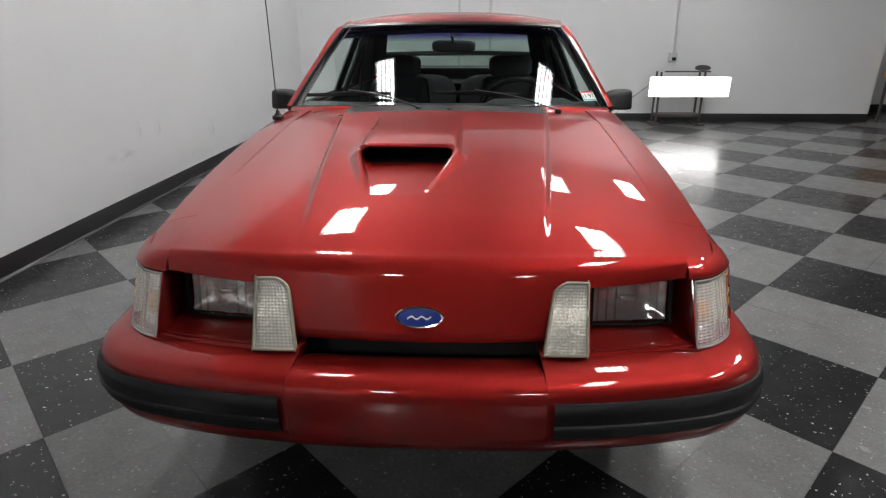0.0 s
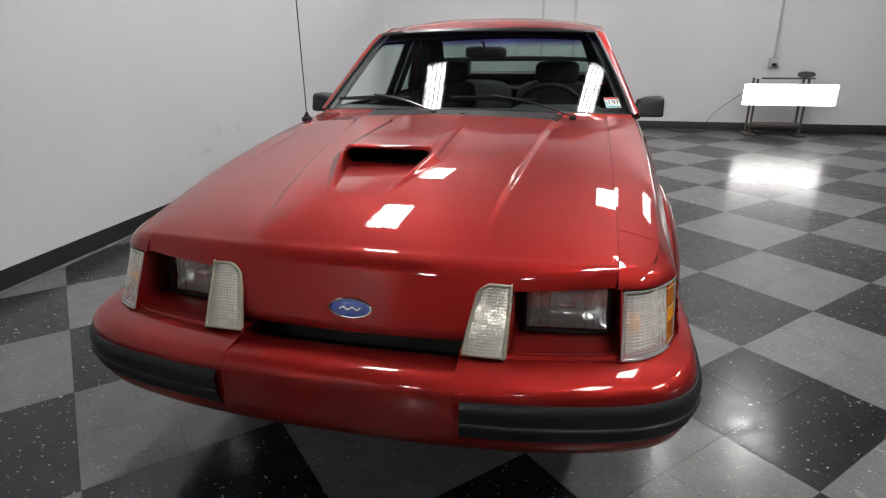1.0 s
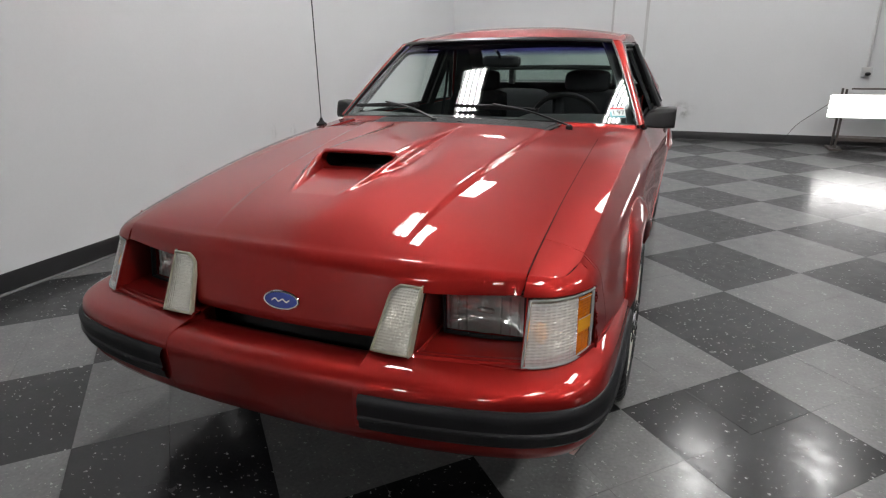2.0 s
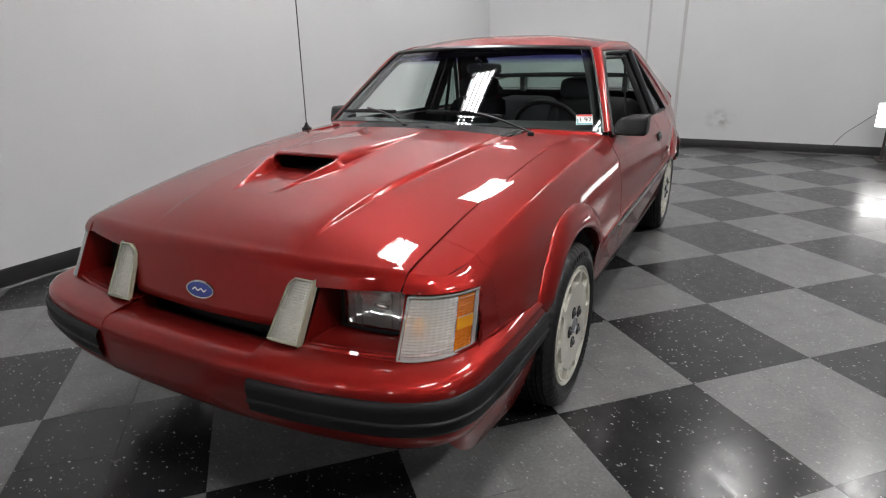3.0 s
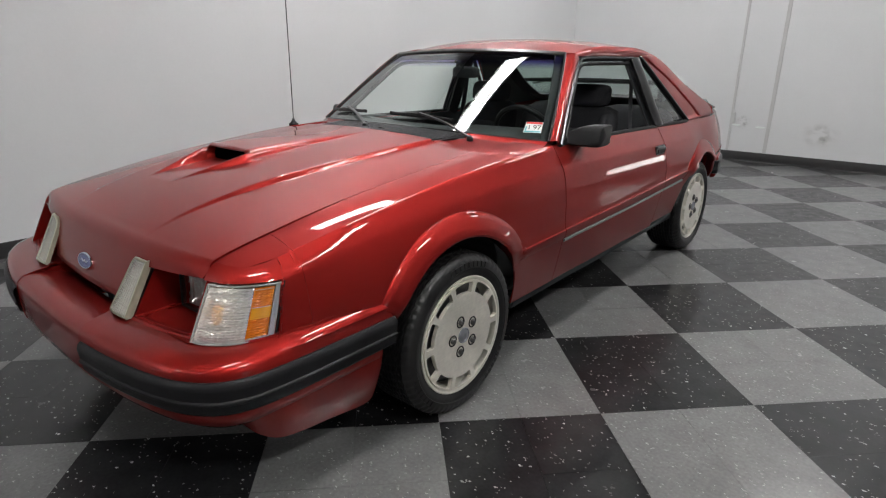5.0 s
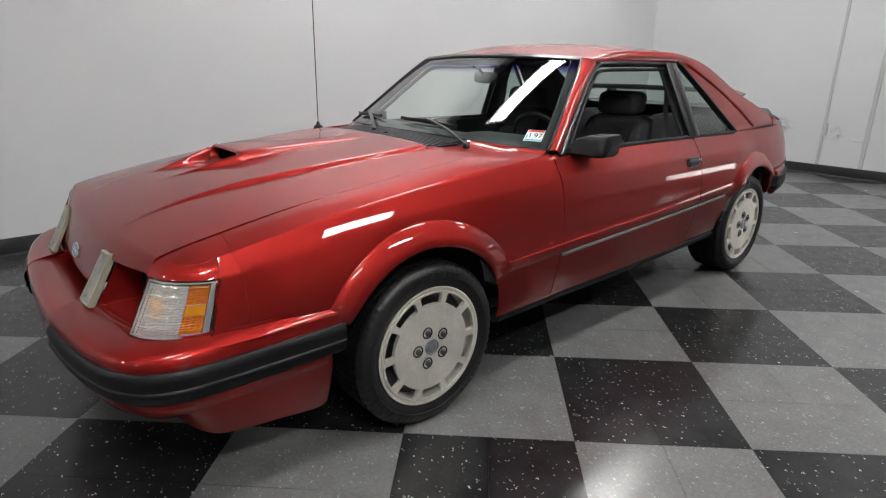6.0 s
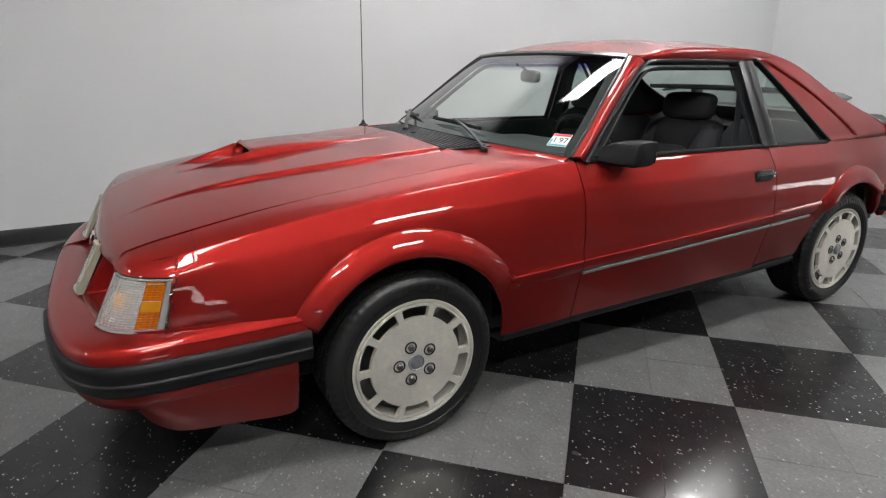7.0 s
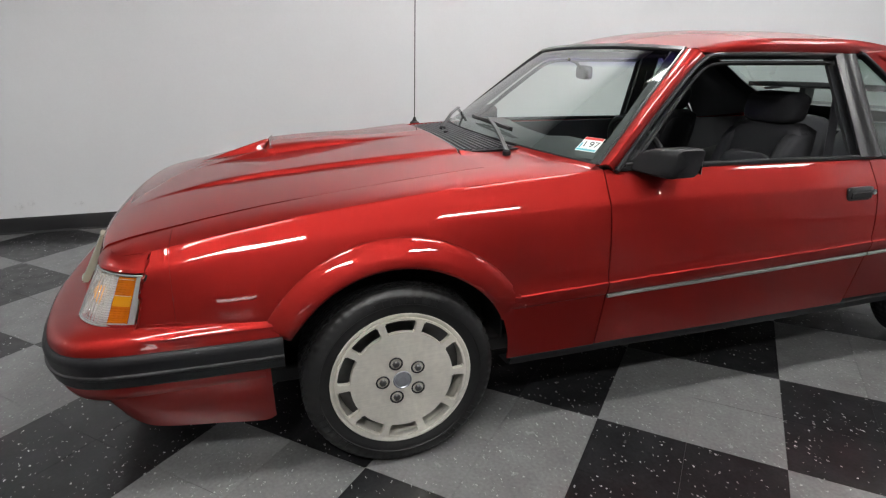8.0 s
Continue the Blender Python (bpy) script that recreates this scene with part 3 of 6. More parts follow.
def build_hood():
    near = np.linspace(-0.285, 0.115, 101)
    xs = sorted({round(float(v), 4) for v in [*np.linspace(-SEAM, SEAM, 49), *near, *np.linspace(0.27, 0.42, 31), *np.linspace(-0.42, -0.27, 31)]})
    xs = np.array(xs)
    away = np.abs(xs) / SEAM
    rear = 0.315 + 0.024 * step(0.40, 0.63, np.abs(xs))
    edge = -0.825 + 0.0385 * away**2.4
    mouth = (-0.342, -0.32)
    level = [y for y in np.arange(0.27, -0.6201, -0.006) if not mouth[0] - 0.003 < y < mouth[1] + 0.003]
    level = sorted([*level, *mouth], reverse=True)
    rows = [np.stack([xs, rear + (0.27 - rear) * s, hood_z(xs, rear + (0.27 - rear) * s)], 1) for s in (0, 0.25, 0.5, 0.75)]
    split = 0
    for y in level:
        yy = np.full_like(xs, y + (1e-4 if abs(y - mouth[1]) < 1e-6 else 0))
        if abs(y - mouth[1]) < 1e-6:
            split = len(rows)
        rows.append(np.stack([xs, yy, hood_z(xs, yy)], 1))
    for s in np.linspace(0.08, 1, 14):
        y = -0.62 + (edge + 0.62) * s
        rows.append(np.stack([xs, y, hood_z(xs, y)], 1))
    # rounded leading edge, then a lip over the lamps and the nose panel between them
    ez = hood_z(xs, edge)
    for a in (6, 12, 19, 26, 33, 40, 47, 53, 58):
        q, q0 = radians(a + 13), radians(13)
        r = 0.064 - 0.040 * away**4
        rows.append(np.stack([xs, edge - r * (math.sin(q) - math.sin(q0)), ez - r * (math.cos(q0) - math.cos(q))], 1))
    g = np.array(rows)
    first = len(g) - 1
    base = g[-1]
    goal_y, goal_z = -0.920 + 0.10 * xs**2, 0.582 + 0.03 * xs**2
    nose = []
    for k in range(1, 13):
        s = k / 12
        x = xs * (1 - 0.125 * s)
        y = base[:, 1] + (goal_y - base[:, 1]) * s - 0.001 * math.sin(math.pi * s)
        z = base[:, 2] + (goal_z - base[:, 2]) * s
        if k == 1:
            z = z - 0.013 * away**10
            y = y - 0.011 * away**10
        if k == 12:
            y = y + 0.006
        nose.append(np.stack([x, y, z], 1))
    g = np.concatenate([g, np.array(nose)])
    n, m = g.shape[:2]
    keep = np.ones((n - 1, m - 1), bool)
    mid = (xs[1:] + xs[:-1]) / 2
    for k in range(2, 12):
        keep[first + k] = np.abs(mid) < 0.336
    keep[split, (mid > -0.228) & (mid < 0.060)] = False
    hood = sheet("hood", g, PAINT, car, keep=keep, thick=0.005, flip=False, sharp=50)
    # duct behind the mouth, its inner shade put in as near-black
    x0, x1 = -0.232, 0.064
    duct = []
    for y, lo, hi in ((-0.341, -0.030, 0.034), (-0.30, -0.036, 0.030), (-0.15, -0.05, 0.012)):
        zz = float(centre_z(y))
        duct.append([(x0, y, zz + lo), (x1, y, zz + lo), (x1, y, zz + hi), (x0, y, zz + hi)])
    duct.append([(x0 + 0.01, -0.14, float(centre_z(-0.14)) - 0.02)] * 4)
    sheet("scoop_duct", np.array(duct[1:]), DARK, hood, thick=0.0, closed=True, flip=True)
    # rounded lip round the mouth
    lip = []
    z0, z1 = float(hood_z(-0.084, -0.342)) - 0.004, float(hood_z(-0.084, -0.31)) + 0.002
    tall = (z1 - z0) / 2
    for inset, turn, out in ((-0.004, tall * 0.8, 0.006), (0.0, tall * 0.85, -0.003), (0.003, tall * 0.85, -0.006), (0.0055, tall - 0.006, -0.006), (0.008, tall - 0.008, -0.002), (0.009, tall - 0.009, 0.03)):
        # a slot with round ends
        half, high, row = 0.153 - inset, tall - inset, []
        for qx, qy, a0 in ((1, -1, -90), (1, 1, 0), (-1, 1, 90), (-1, -1, 180)):
            for a in np.linspace(a0, a0 + 90, 14):
                x_ = qx * (half - turn) + turn * math.cos(radians(a))
                v = (qy * (high - turn) + turn * math.sin(radians(a))) / tall
                row.append((-0.084 + x_, -0.331 + 0.011 * v + out, (z0 + z1) / 2 + tall * v))
        lip.append(row)
    sheet("scoop_lip", np.array(lip), PAINT, hood, thick=0.0, closed=True)
    return hood


hood = build_hood()


def fender_top(name, y0, y1, sx, parent=None):
    """The top of the front wing, from the hood seam out to the crease."""
    ys = columns(y0, y1, n=36)
    g = np.zeros((9, len(ys), 3))
    for i, s in enumerate(np.linspace(0, 1, 9)):
        y = ys.copy()
        for _ in range(4):
            x = (SEAM + 0.0026) + (crease_x(y) - SEAM - 0.0026) * s
            y = np.clip(ys, front_edge(x), screen_base(x) + 0.012)
        zs, zc = seam_z(y), crease_z(y)
        z = zs + (zc - zs) * s + 0.012 * s * (1 - s)
        g[i] = np.stack([sx * x, y, z], 1)
    return g


def front_edge(x):
    """The swept front edge of the wing over the corner lamp."""
    return curve((0.6372, -0.792), (0.687, -0.774), (0.718, -0.743), (0.732, -0.704), (0.738, -0.668), (0.76, -0.66))(x)


def lamp_back(z):
    """Where the side of the nose begins behind the corner lamp."""
    return -0.686 + 0.018 * step(0.715, 0.755, z) - 0.037 * np.clip((0.708 - np.asarray(z, float)) / 0.145, 0, 1)


def wing(name, y0, y1, sx, axle=None):
    low = lambda y: np.where(y < -0.3, 0.525, 0.297 + 0.011 * (y - 0.39))
    top = fender_top(name, y0, y1, sx)
    side = side_panel(name, y0, y1, low, sx, axle=axle, start=lamp_back if y0 < -0.63 else None)
    sheet("wing_top", top, PAINT, side, flip=sx > 0, thick=0.006)
    return side


for sx in (1, -1):
    cap = wing("front_corner_panel", -0.82, -0.6212, sx)
    fender = wing("front_fender", -0.6198, 0.7028, sx, axle=0.0)
    # rounded brow over the corner lamp
    low = path([(0.6372, -0.828), (0.70, -0.806), (0.747, -0.764), (0.777, -0.715), (0.784, -0.684)], 22)
    upp = path([(0.6372, -0.792), (0.687, -0.774), (0.718, -0.743), (0.732, -0.704), (0.738, -0.668)], 22)
    g = []
    for k in range(22):
        u, l = upp[k], low[k]
        q = (u[0] - SEAM) / (float(crease_x(u[1])) - SEAM)
        zu = float(seam_z(u[1]) + (crease_z(u[1]) - seam_z(u[1])) * q) + 0.012 * q * (1 - q)
        row = []
        for a in np.linspace(0, 90, 9):
            c_, s_ = math.cos(radians(a)), math.sin(radians(a))
            w_ = a / 90
            out, down = 0.45 * s_ + 0.55 * w_, 0.45 * (1 - c_) + 0.55 * w_
            row.append((sx * (u[0] + (l[0] - u[0]) * out), u[1] + (l[1] - u[1]) * out, zu + (0.714 - zu) * down))
        row.append((sx * (l[0] - 0.008), l[1] + 0.012, 0.710))
        g.append(row)
    sheet("lamp_brow", np.array(g), PAINT, cap, flip=sx < 0, thick=0.004)
    for y0 in (-0.6205, 0.7048, 1.8408):
        zs = np.linspace(0.36 if y0 > 0 else 0.54, float(crease_z(y0)) - 0.004, 16)
        # the nose joint is filled almost flush, the door gaps are deep
        deep = 0.012 if y0 > 0 else 0.0042
        g = [[(sx * (float(side_x(y0, z)) - deep), y0 + d, z) for z in zs] for d in (-0.012, 0.012)]
        sheet("panel_gap", np.array(g), DARK if y0 > 0 else PAINT, car, thick=0.002)
    ys = np.linspace(-0.77, 0.33, 20)
    g = [[(sx * (SEAM + d), y, float(seam_z(y)) - 0.008) for y in ys] for d in (-0.012, 0.014)]
    sheet("panel_gap", np.array(g), DARK, car, thick=0.002)
    side_panel("door", 0.7068, 1.8388, lambda y: 0.302 + 0.011 * (y - 0.7), sx)
    quarter = side_panel("quarter_panel", 1.8428, 3.42, lambda y: np.where(y > AXLE, 0.46, 0.335) + 0 * y, sx, axle=AXLE)
    # rocker and black sill strip
    rock = []
    for z, d in ((0.335, -0.014), (0.305, -0.010), (0.296, 0.000), (0.282, 0.001), (0.268, -0.006), (0.258, -0.03), (0.252, -0.10)):
        ys = np.linspace(0.385, 2.19, 30)
        zz = z + 0.012 * (ys - 0.385)
        rock.append(np.stack([sx * (side_x(ys, np.full_like(ys, 0.30) + 0.012 * (ys - 0.385)) + d), ys, zz], 1))
    sheet("rocker_panel", np.array(rock), BLACK_TRIM, car, "black sill strip", flip=sx > 0, thick=0.004)
    # black side moulding on the door and quarter
    for name, y0, y1 in (("side_moulding", 0.709, 1.836), ("side_moulding", 1.845, 2.15)):
        ys = np.linspace(y0, y1, 24)
        z = 0.490 + rake(ys)
        p = np.stack([sx * (side_x(ys, z) + 0.004), ys, z], 1)
        sweep(name, p, flat(0.010, 0.013, 0.003), MOULDING, car, "grey side moulding")
    # wheel arch flares
    for axle, big in ((0.0, 1.0), (AXLE, 1.0)):
        g = []
        lo_a, hi_a = (24, 151) if axle == 0 else (24, 152)
        for r, out in ((0.458, -0.004), (0.452, 0.005), (0.43, 0.014), (0.405, 0.023), (0.388, 0.027), (0.376, 0.026), (0.369, 0.020), (0.368, -0.03)):
            row = []
            for a in np.linspace(lo_a, hi_a, 56):
                q = radians(a)
                y, z = axle + r * math.cos(q), HUB_Z + r * math.sin(q)
                fade = step(lo_a - 2, lo_a + 30, a) * (1 - step(hi_a - 10, hi_a + 14, a))
                if axle:
                    fade = (1 - step(hi_a - 28, hi_a, a)) * step(lo_a - 14, lo_a + 10, a)
                zz = min(z, float(crease_z(y)))
                row.append((sx * (float(side_x(y, zz)) + out * fade - 0.002 * (1 - fade)), y, z))
            g.append(row)
        sheet("wheel_arch_flare", np.array(g), PAINT, fender if axle == 0 else quarter, flip=sx < 0, thick=0.003, split=False)
        # dark liner
        g = [[(sx * (x - (0.10 * (1 - math.sin(radians(a))) if x > 0.6 else 0)), axle + 0.395 * math.cos(radians(a)), HUB_Z + 0.395 * math.sin(radians(a))) for a in np.linspace(2, 178, 40)] for x in (0.50, 0.80)]
        sheet("wheel_liner", np.array(g), DARK, fender if axle == 0 else quarter, thick=0.003)
        g = [[(sx * 0.50, axle + r * math.cos(radians(a)), HUB_Z + r * math.sin(radians(a))) for a in np.linspace(2, 178, 40)] for r in (0.01, 0.396)]
        sheet("wheel_liner", np.array(g), DARK, fender if axle == 0 else quarter, thick=0.003)

# cowl: black louvred grille before the screen, red side plates
COWL_X = 0.415
g = []
for s in np.linspace(0, 1, 8):
    row = []
    for x in np.linspace(-COWL_X, COWL_X, 41):
        y = 0.319 + (screen_base(x) + 0.02 - 0.319) * s
        row.append((x * (1 + 0.09 * s), y, 0.944 + 0.010 * s - 0.012 * (x / COWL_X) ** 2 + 0.004))
    g.append(row)
cowl = sheet("cowl_grille", np.array(g), BLACK_TRIM, car, "black louvred cowl grille", flip=False)
for k in range(10):
    s = (k + 0.7) / 10.8
    p = []
    for x in np.linspace(-COWL_X * 0.96, COWL_X * 0.96, 30):
        p.append((x * (1 + 0.09 * s), 0.319 + (screen_base(x) - 0.319) * s, 0.9505 + 0.010 * s - 0.012 * (x / COWL_X) ** 2))
    sweep("slat", p, flat(0.008, 0.005, 0.0015), GREY_TRIM, cowl)
for sx in (1, -1):
    g = []
    for s in np.linspace(0, 1, 10):
        x = COWL_X + 0.004 + (SEAM + 0.012 - COWL_X) * s
        y0 = 0.3225 + 0.022 * step(0.40, 0.63, x)
        y1 = screen_base(x) + 0.02
        row = []
        for q in np.linspace(0, 1, 10):
            xx = x + 0.037 * q * (1 - s)
            y = y0 + (y1 - y0) * q
            row.append((sx * xx, y, float(hood_z(min(xx, SEAM), min(y, 0.337))) + 0.03 * (y - 0.337) * (y > 0.337)))
        g.append(row)
    sheet("cowl_side_plate", np.array(g), PAINT, car, flip=sx > 0)

# ---- front bumper and nose ----
BUMPER = [(0, -1.052), (0.15, -1.051), (0.29, -1.045), (0.45, -1.028), (0.60, -1.000), (0.71, -0.965), (0.79, -0.910), (0.830, -0.835), (0.843, -0.74), (0.847, -0.62), (0.848, -0.50), (0.848, -0.345)]
CUT = 24
half_line = np.concatenate([path(BUMPER[:3], CUT + 1), path(BUMPER[2:], 80)[1:]])
line = np.concatenate([half_line[::-1] * (-1, 1), half_line[1:]])
tan = np.gradient(line, axis=0)
tan /= np.linalg.norm(tan, axis=1)[:, None]
outward = np.stack([tan[:, 1], -tan[:, 0]], 1)


def along_bumper(profile, pick, deep=lambda i: 1.0):
    """A grid along the bumper's outline; profile holds (outward, height) pairs."""
    g = []
    for d, z in profile:
        row = []
        for i in pick:
            k = d * deep(i) if d < -0.012 and z > 0.5 else d
            q = line[i] + outward[i] * k
            row.append((q[0], q[1], z))
        g.append(row)
    return np.array(g)


def shallow(i):
    return float(curve((-0.93, 1.0), (-0.75, 0.55), (-0.6, 0.30), (-0.34, 0.22))(line[i][1]))


TOP = [(-0.19, 0.568), (-0.15, 0.566), (-0.126, 0.5620), (-0.122, 0.5680), (-0.116, 0.5680), (-0.113, 0.5640), (-0.109, 0.5670), (-0.104, 0.5670), (-0.100, 0.5600), (-0.06, 0.5535), (-0.03, 0.5460), (-0.016, 0.5395), (-0.006, 0.530), (-0.001, 0.517), (0.0, 0.502), (0.0, 0.47), (-0.002, 0.42), (-0.006, 0.395), (-0.018, 0.372), (-0.04, 0.352), (-0.09, 0.338)]
mid_i = [i for i in range(len(line)) if abs(line[i][0]) < 0.2915]
bumper = sheet("front_bumper", along_bumper([(-0.17, 0.515), (-0.13, 0.533), (-0.10, 0.541), (-0.075, 0.5445), (-0.05, 0.5455), *[(d - 0.001, z - 0.0015) for d, z in TOP[10:]]], mid_i), PAINT, car, "red painted bumper centre", flip=False)
for sx in (1, -1):
    pick = [i for i in range(len(line)) if sx * line[i][0] > 0.2885]
    corner = sheet("bumper_corner", along_bumper(TOP[:17], pick, shallow), PAINT, bumper, "red painted bumper corner", flip=False)
    sheet("bumper_underside", along_bumper(TOP[16:], [i for i in pick if line[i][1] < -0.40]), PAINT, corner, flip=False)
    end = [[(sx * 0.2895, -1.035, 0.520), (sx * 0.2895, -0.99, 0.520), (sx * 0.2895, -0.86, 0.470)], [(sx * 0.2895, -1.030, 0.527), (sx * 0.2895, -0.985, 0.548), (sx * 0.2895, -0.86, 0.566)]]
    sheet("slot_end", np.array(end), PAINT, corner, thick=0.003, flip=sx > 0)
    k = min(pick, key=lambda i: abs(abs(line[i][0]) - 0.292))
    edge = [(line[k][0], line[k][1] - d, z - 0.001) for d, z in TOP[9:20]]
    sweep("joint_edge", edge, ring(0.0035, 6), PAINT, corner, up=(1, 0, 0))
    strip = [(0.0, 0.509), (0.008, 0.507), (0.014, 0.500), (0.0175, 0.489), (0.0175, 0.484), (0.0145, 0.457), (0.0185, 0.453), (0.0195, 0.449), (0.0185, 0.445), (0.0125, 0.441), (0.0105, 0.420), (0.006, 0.413), (0.0, 0.412)]
    sheet("bumper_strip", along_bumper(strip, [i for i in pick if sx * line[i][0] > 0.300]), BLACK_TRIM, bumper, "black rubber bumper strip", flip=False, thick=0.0, sharp=25)
    # apron under the bumper side, flared down towards the wheel
    low = curve((-1.0, 0.392), (-0.93, 0.368), (-0.87, 0.338), (-0.80, 0.282), (-0.73, 0.240), (-0.55, 0.215), (-0.41, 0.199), (-0.385, 0.212))
    side = [i for i in pick if -1.0 < line[i][1] < -0.385]
    g = []
    for s in np.linspace(0, 1, 17):
        row = []
        for i in side:
            y = line[i][1]
            z = 0.418 + (float(low(y)) - 0.418) * s
            d = -0.010 - 0.062 * s + 0.008 * math.sin(math.pi * s)
            d -= 0.02 * (1 - step(-1.0, -0.75, y)) * s
            q = line[i] + outward[i] * d
            row.append((q[0], q[1], z))
        g.append(row)
    sheet("air_dam", np.array(g), PAINT, bumper, "red painted air dam", flip=False, thick=0.006)
front_in = [(-0.09, 0.338), (-0.16, 0.335), (-0.22, 0.31)]
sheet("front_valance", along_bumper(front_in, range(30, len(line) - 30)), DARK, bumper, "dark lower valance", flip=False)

# slot under the nose: a near-black block stands in for its shade
box("grille_opening", (-0.36, -0.775, 0.44), (0.36, -0.72, 0.66), DARK, car, "near-black block as shade in the grille slot", bevel=0.01)

for sx in (1, -1):
    # headlamp recess: floor, back, inner and outer wall
    def X(a):
        return sx * a
    pocket = [
        [(X(0.30), -0.935, 0.566), (X(0.66), -0.90, 0.566), (X(0.77), -0.80, 0.566)],
        [(X(0.30), -0.86, 0.567), (X(0.66), -0.84, 0.567), (X(0.77), -0.78, 0.566)],
        [(X(0.30), -0.755, 0.569), (X(0.66), -0.735, 0.568), (X(0.77), -0.70, 0.567)],
        [(X(0.30), -0.690, 0.590), (X(0.66), -0.650, 0.590), (X(0.77), -0.690, 0.59)],
        [(X(0.30), -0.680, 0.73), (X(0.66), -0.640, 0.73), (X(0.77), -0.685, 0.70)],
    ]
    recess = sheet("headlamp_recess", np.array(pocket), PAINT, car, "red painted lamp recess", flip=sx < 0, thick=0.003)
    wall = [[(X(0.652), -0.895, 0.566), (X(0.652), -0.72, 0.572)], [(X(0.644), -0.82, 0.722), (X(0.648), -0.70, 0.722)]]
    sheet("recess_wall", np.array(wall), PAINT, recess, thick=0.003, flip=sx > 0)
    wall = [[(X(0.398), -0.930, 0.566), (X(0.405), -0.73, 0.572)], [(X(0.402), -0.850, 0.704), (X(0.405), -0.72, 0.722)]]
    sheet("recess_wall", np.array(wall), PAINT, recess, thick=0.003, flip=sx < 0)
    sweep("recess_fillet", [(X(0.404 + 0.003 * s), -0.925 + 0.185 * s, 0.570 + 0.001 * s) for s in np.linspace(0, 1, 8)], ring(0.005, 8), PAINT, recess)


def lamp(name, quad, depth, lens, label, frame_mat=LENS_FRAME, ribs=(12, 9), parent=None):
    """A lamp: a rim round a ribbed lens, over a silver back. quad: top-in, top-out, bottom-out, bottom-in."""
    q = np.array(quad, float)
    n = np.cross(q[2] - q[0], q[3] - q[1])
    n /= np.linalg.norm(n)
    if n[1] > 0:
        n = -n

    def at(u, v, w=0.0):
        if name == "parking_lamp":
            # the upper inner corner is well rounded
            turn = 0.46 * max(0.0, 1 - v / 0.20) ** 2.4
            u = turn + (1 - turn) * u
        top = q[0] + (q[1] - q[0]) * u
        low = q[3] + (q[2] - q[3]) * u
        return top + (low - top) * v + n * (w + 0.010 * math.sin(math.pi * u) * 1.0)

    lit = thing_part(name, label, parent)
    # back
    g = [[at(u, v, -depth * (0.4 + 0.6 * math.sin(math.pi * u) * math.sin(math.pi * v))) for u in np.linspace(0.04, 0.96, 11)] for v in np.linspace(0.04, 0.96, 9)]
    if name == "headlamp":
        g = [[at(u, v, -depth * (0.30 + 0.70 * (1 - abs(2 * u - 1) ** 3) * (1 - abs(2 * v - 1) ** 3))) for u in np.linspace(0.04, 0.96, 21)] for v in np.linspace(0.04, 0.96, 13)]
        rng = random.Random(3)
        g = [[np.array(p) + n * rng.uniform(-0.0028, 0.0028) for p in row] for row in g]
        sheet("reflector", np.array(g), HEAD_REFLECTOR, lit, thick=0.0, sharp=40)
        # bulb shield in the middle of the bowl, and the flutes moulded into the glass
        mid = np.array(at(0.5, 0.5, -depth * 0.55))
        rounded("bulb_shield", mid - (0.024, 0.004, 0.009), mid + (0.024, 0.012, 0.009), HEAD_REFLECTOR, lit, power=3, n=14, m=8)
        for u in (0.10, 0.20, 0.30, 0.70, 0.80, 0.90):
            sweep("glass_flute", [at(u, v, -0.004) for v in np.linspace(0.12, 0.88, 9)], ring(0.0028, 6), HEAD_GLASS, lit, up=tuple(n))
    else:
        sheet("reflector", np.array(g), REFLECTOR, lit, thick=0.0)
    # ribbed lens
    nu, nv = ribs
    us, vs = np.linspace(0.06, 0.94, nu * 4 + 1), np.linspace(0.05, 0.95, nv * 4 + 1)
    g = [[at(u, v, 0.0005 * math.cos(u * nu * 2 * math.pi) + 0.0006 * math.cos(v * nv * 2 * math.pi)) for u in us] for v in vs]
    sheet("lens", np.array(g), lens, lit, thick=0.0, sharp=80)
    # rim
    pts = [(u, 0.03) for u in np.linspace(0.03, 0.97, 9)] + [(0.97, v) for v in np.linspace(0.06, 0.97, 9)] + [(u, 0.97) for u in np.linspace(0.94, 0.03, 9)] + [(0.03, v) for v in (*np.linspace(0.94, 0.30, 6), *np.linspace(0.26, 0.05, 9))]
    pts.append(pts[0])
    sweep("rim", [at(u, v, 0.0) for u, v in pts], [(-0.0035, -0.010), (0.0035, -0.010), (0.0035, 0.002), (0.0015, 0.004), (-0.0015, 0.004), (-0.0035, 0.002)], frame_mat, lit, up=tuple(n), closed=True)
    return lit


def thing_part(name, label, parent=None):
    ob = new(name)
    ob.parent = parent or car
    if label:
        tagged(ob, label)
    return ob


for sx in (1, -1):
    park = [(sx * 0.317, -0.867, 0.722), (sx * 0.395, -0.867, 0.722), (sx * 0.391, -0.951, 0.566), (sx * 0.286, -0.952, 0.566)]
    lamp("parking_lamp", park, 0.02, LENS_PARK, "clear ribbed parking lamp in a yellowed frame", ribs=(11, 24))
    sheet("lamp_side", np.array([[park[1], park[2]], [(sx * 0.397, -0.850, 0.722), (sx * 0.394, -0.933, 0.566)]]), LENS_FRAME, car, "yellowed lamp side", thick=0.003)
    # headlamp
    head = [(sx * 0.414, -0.792, 0.694), (sx * 0.632, -0.752, 0.694), (sx * 0.636, -0.768, 0.566), (sx * 0.418, -0.800, 0.570)]
    lamp("headlamp", head, 0.055, HEAD_GLASS, "rectangular clear headlamp", BLACK_TRIM, ribs=(14, 3))

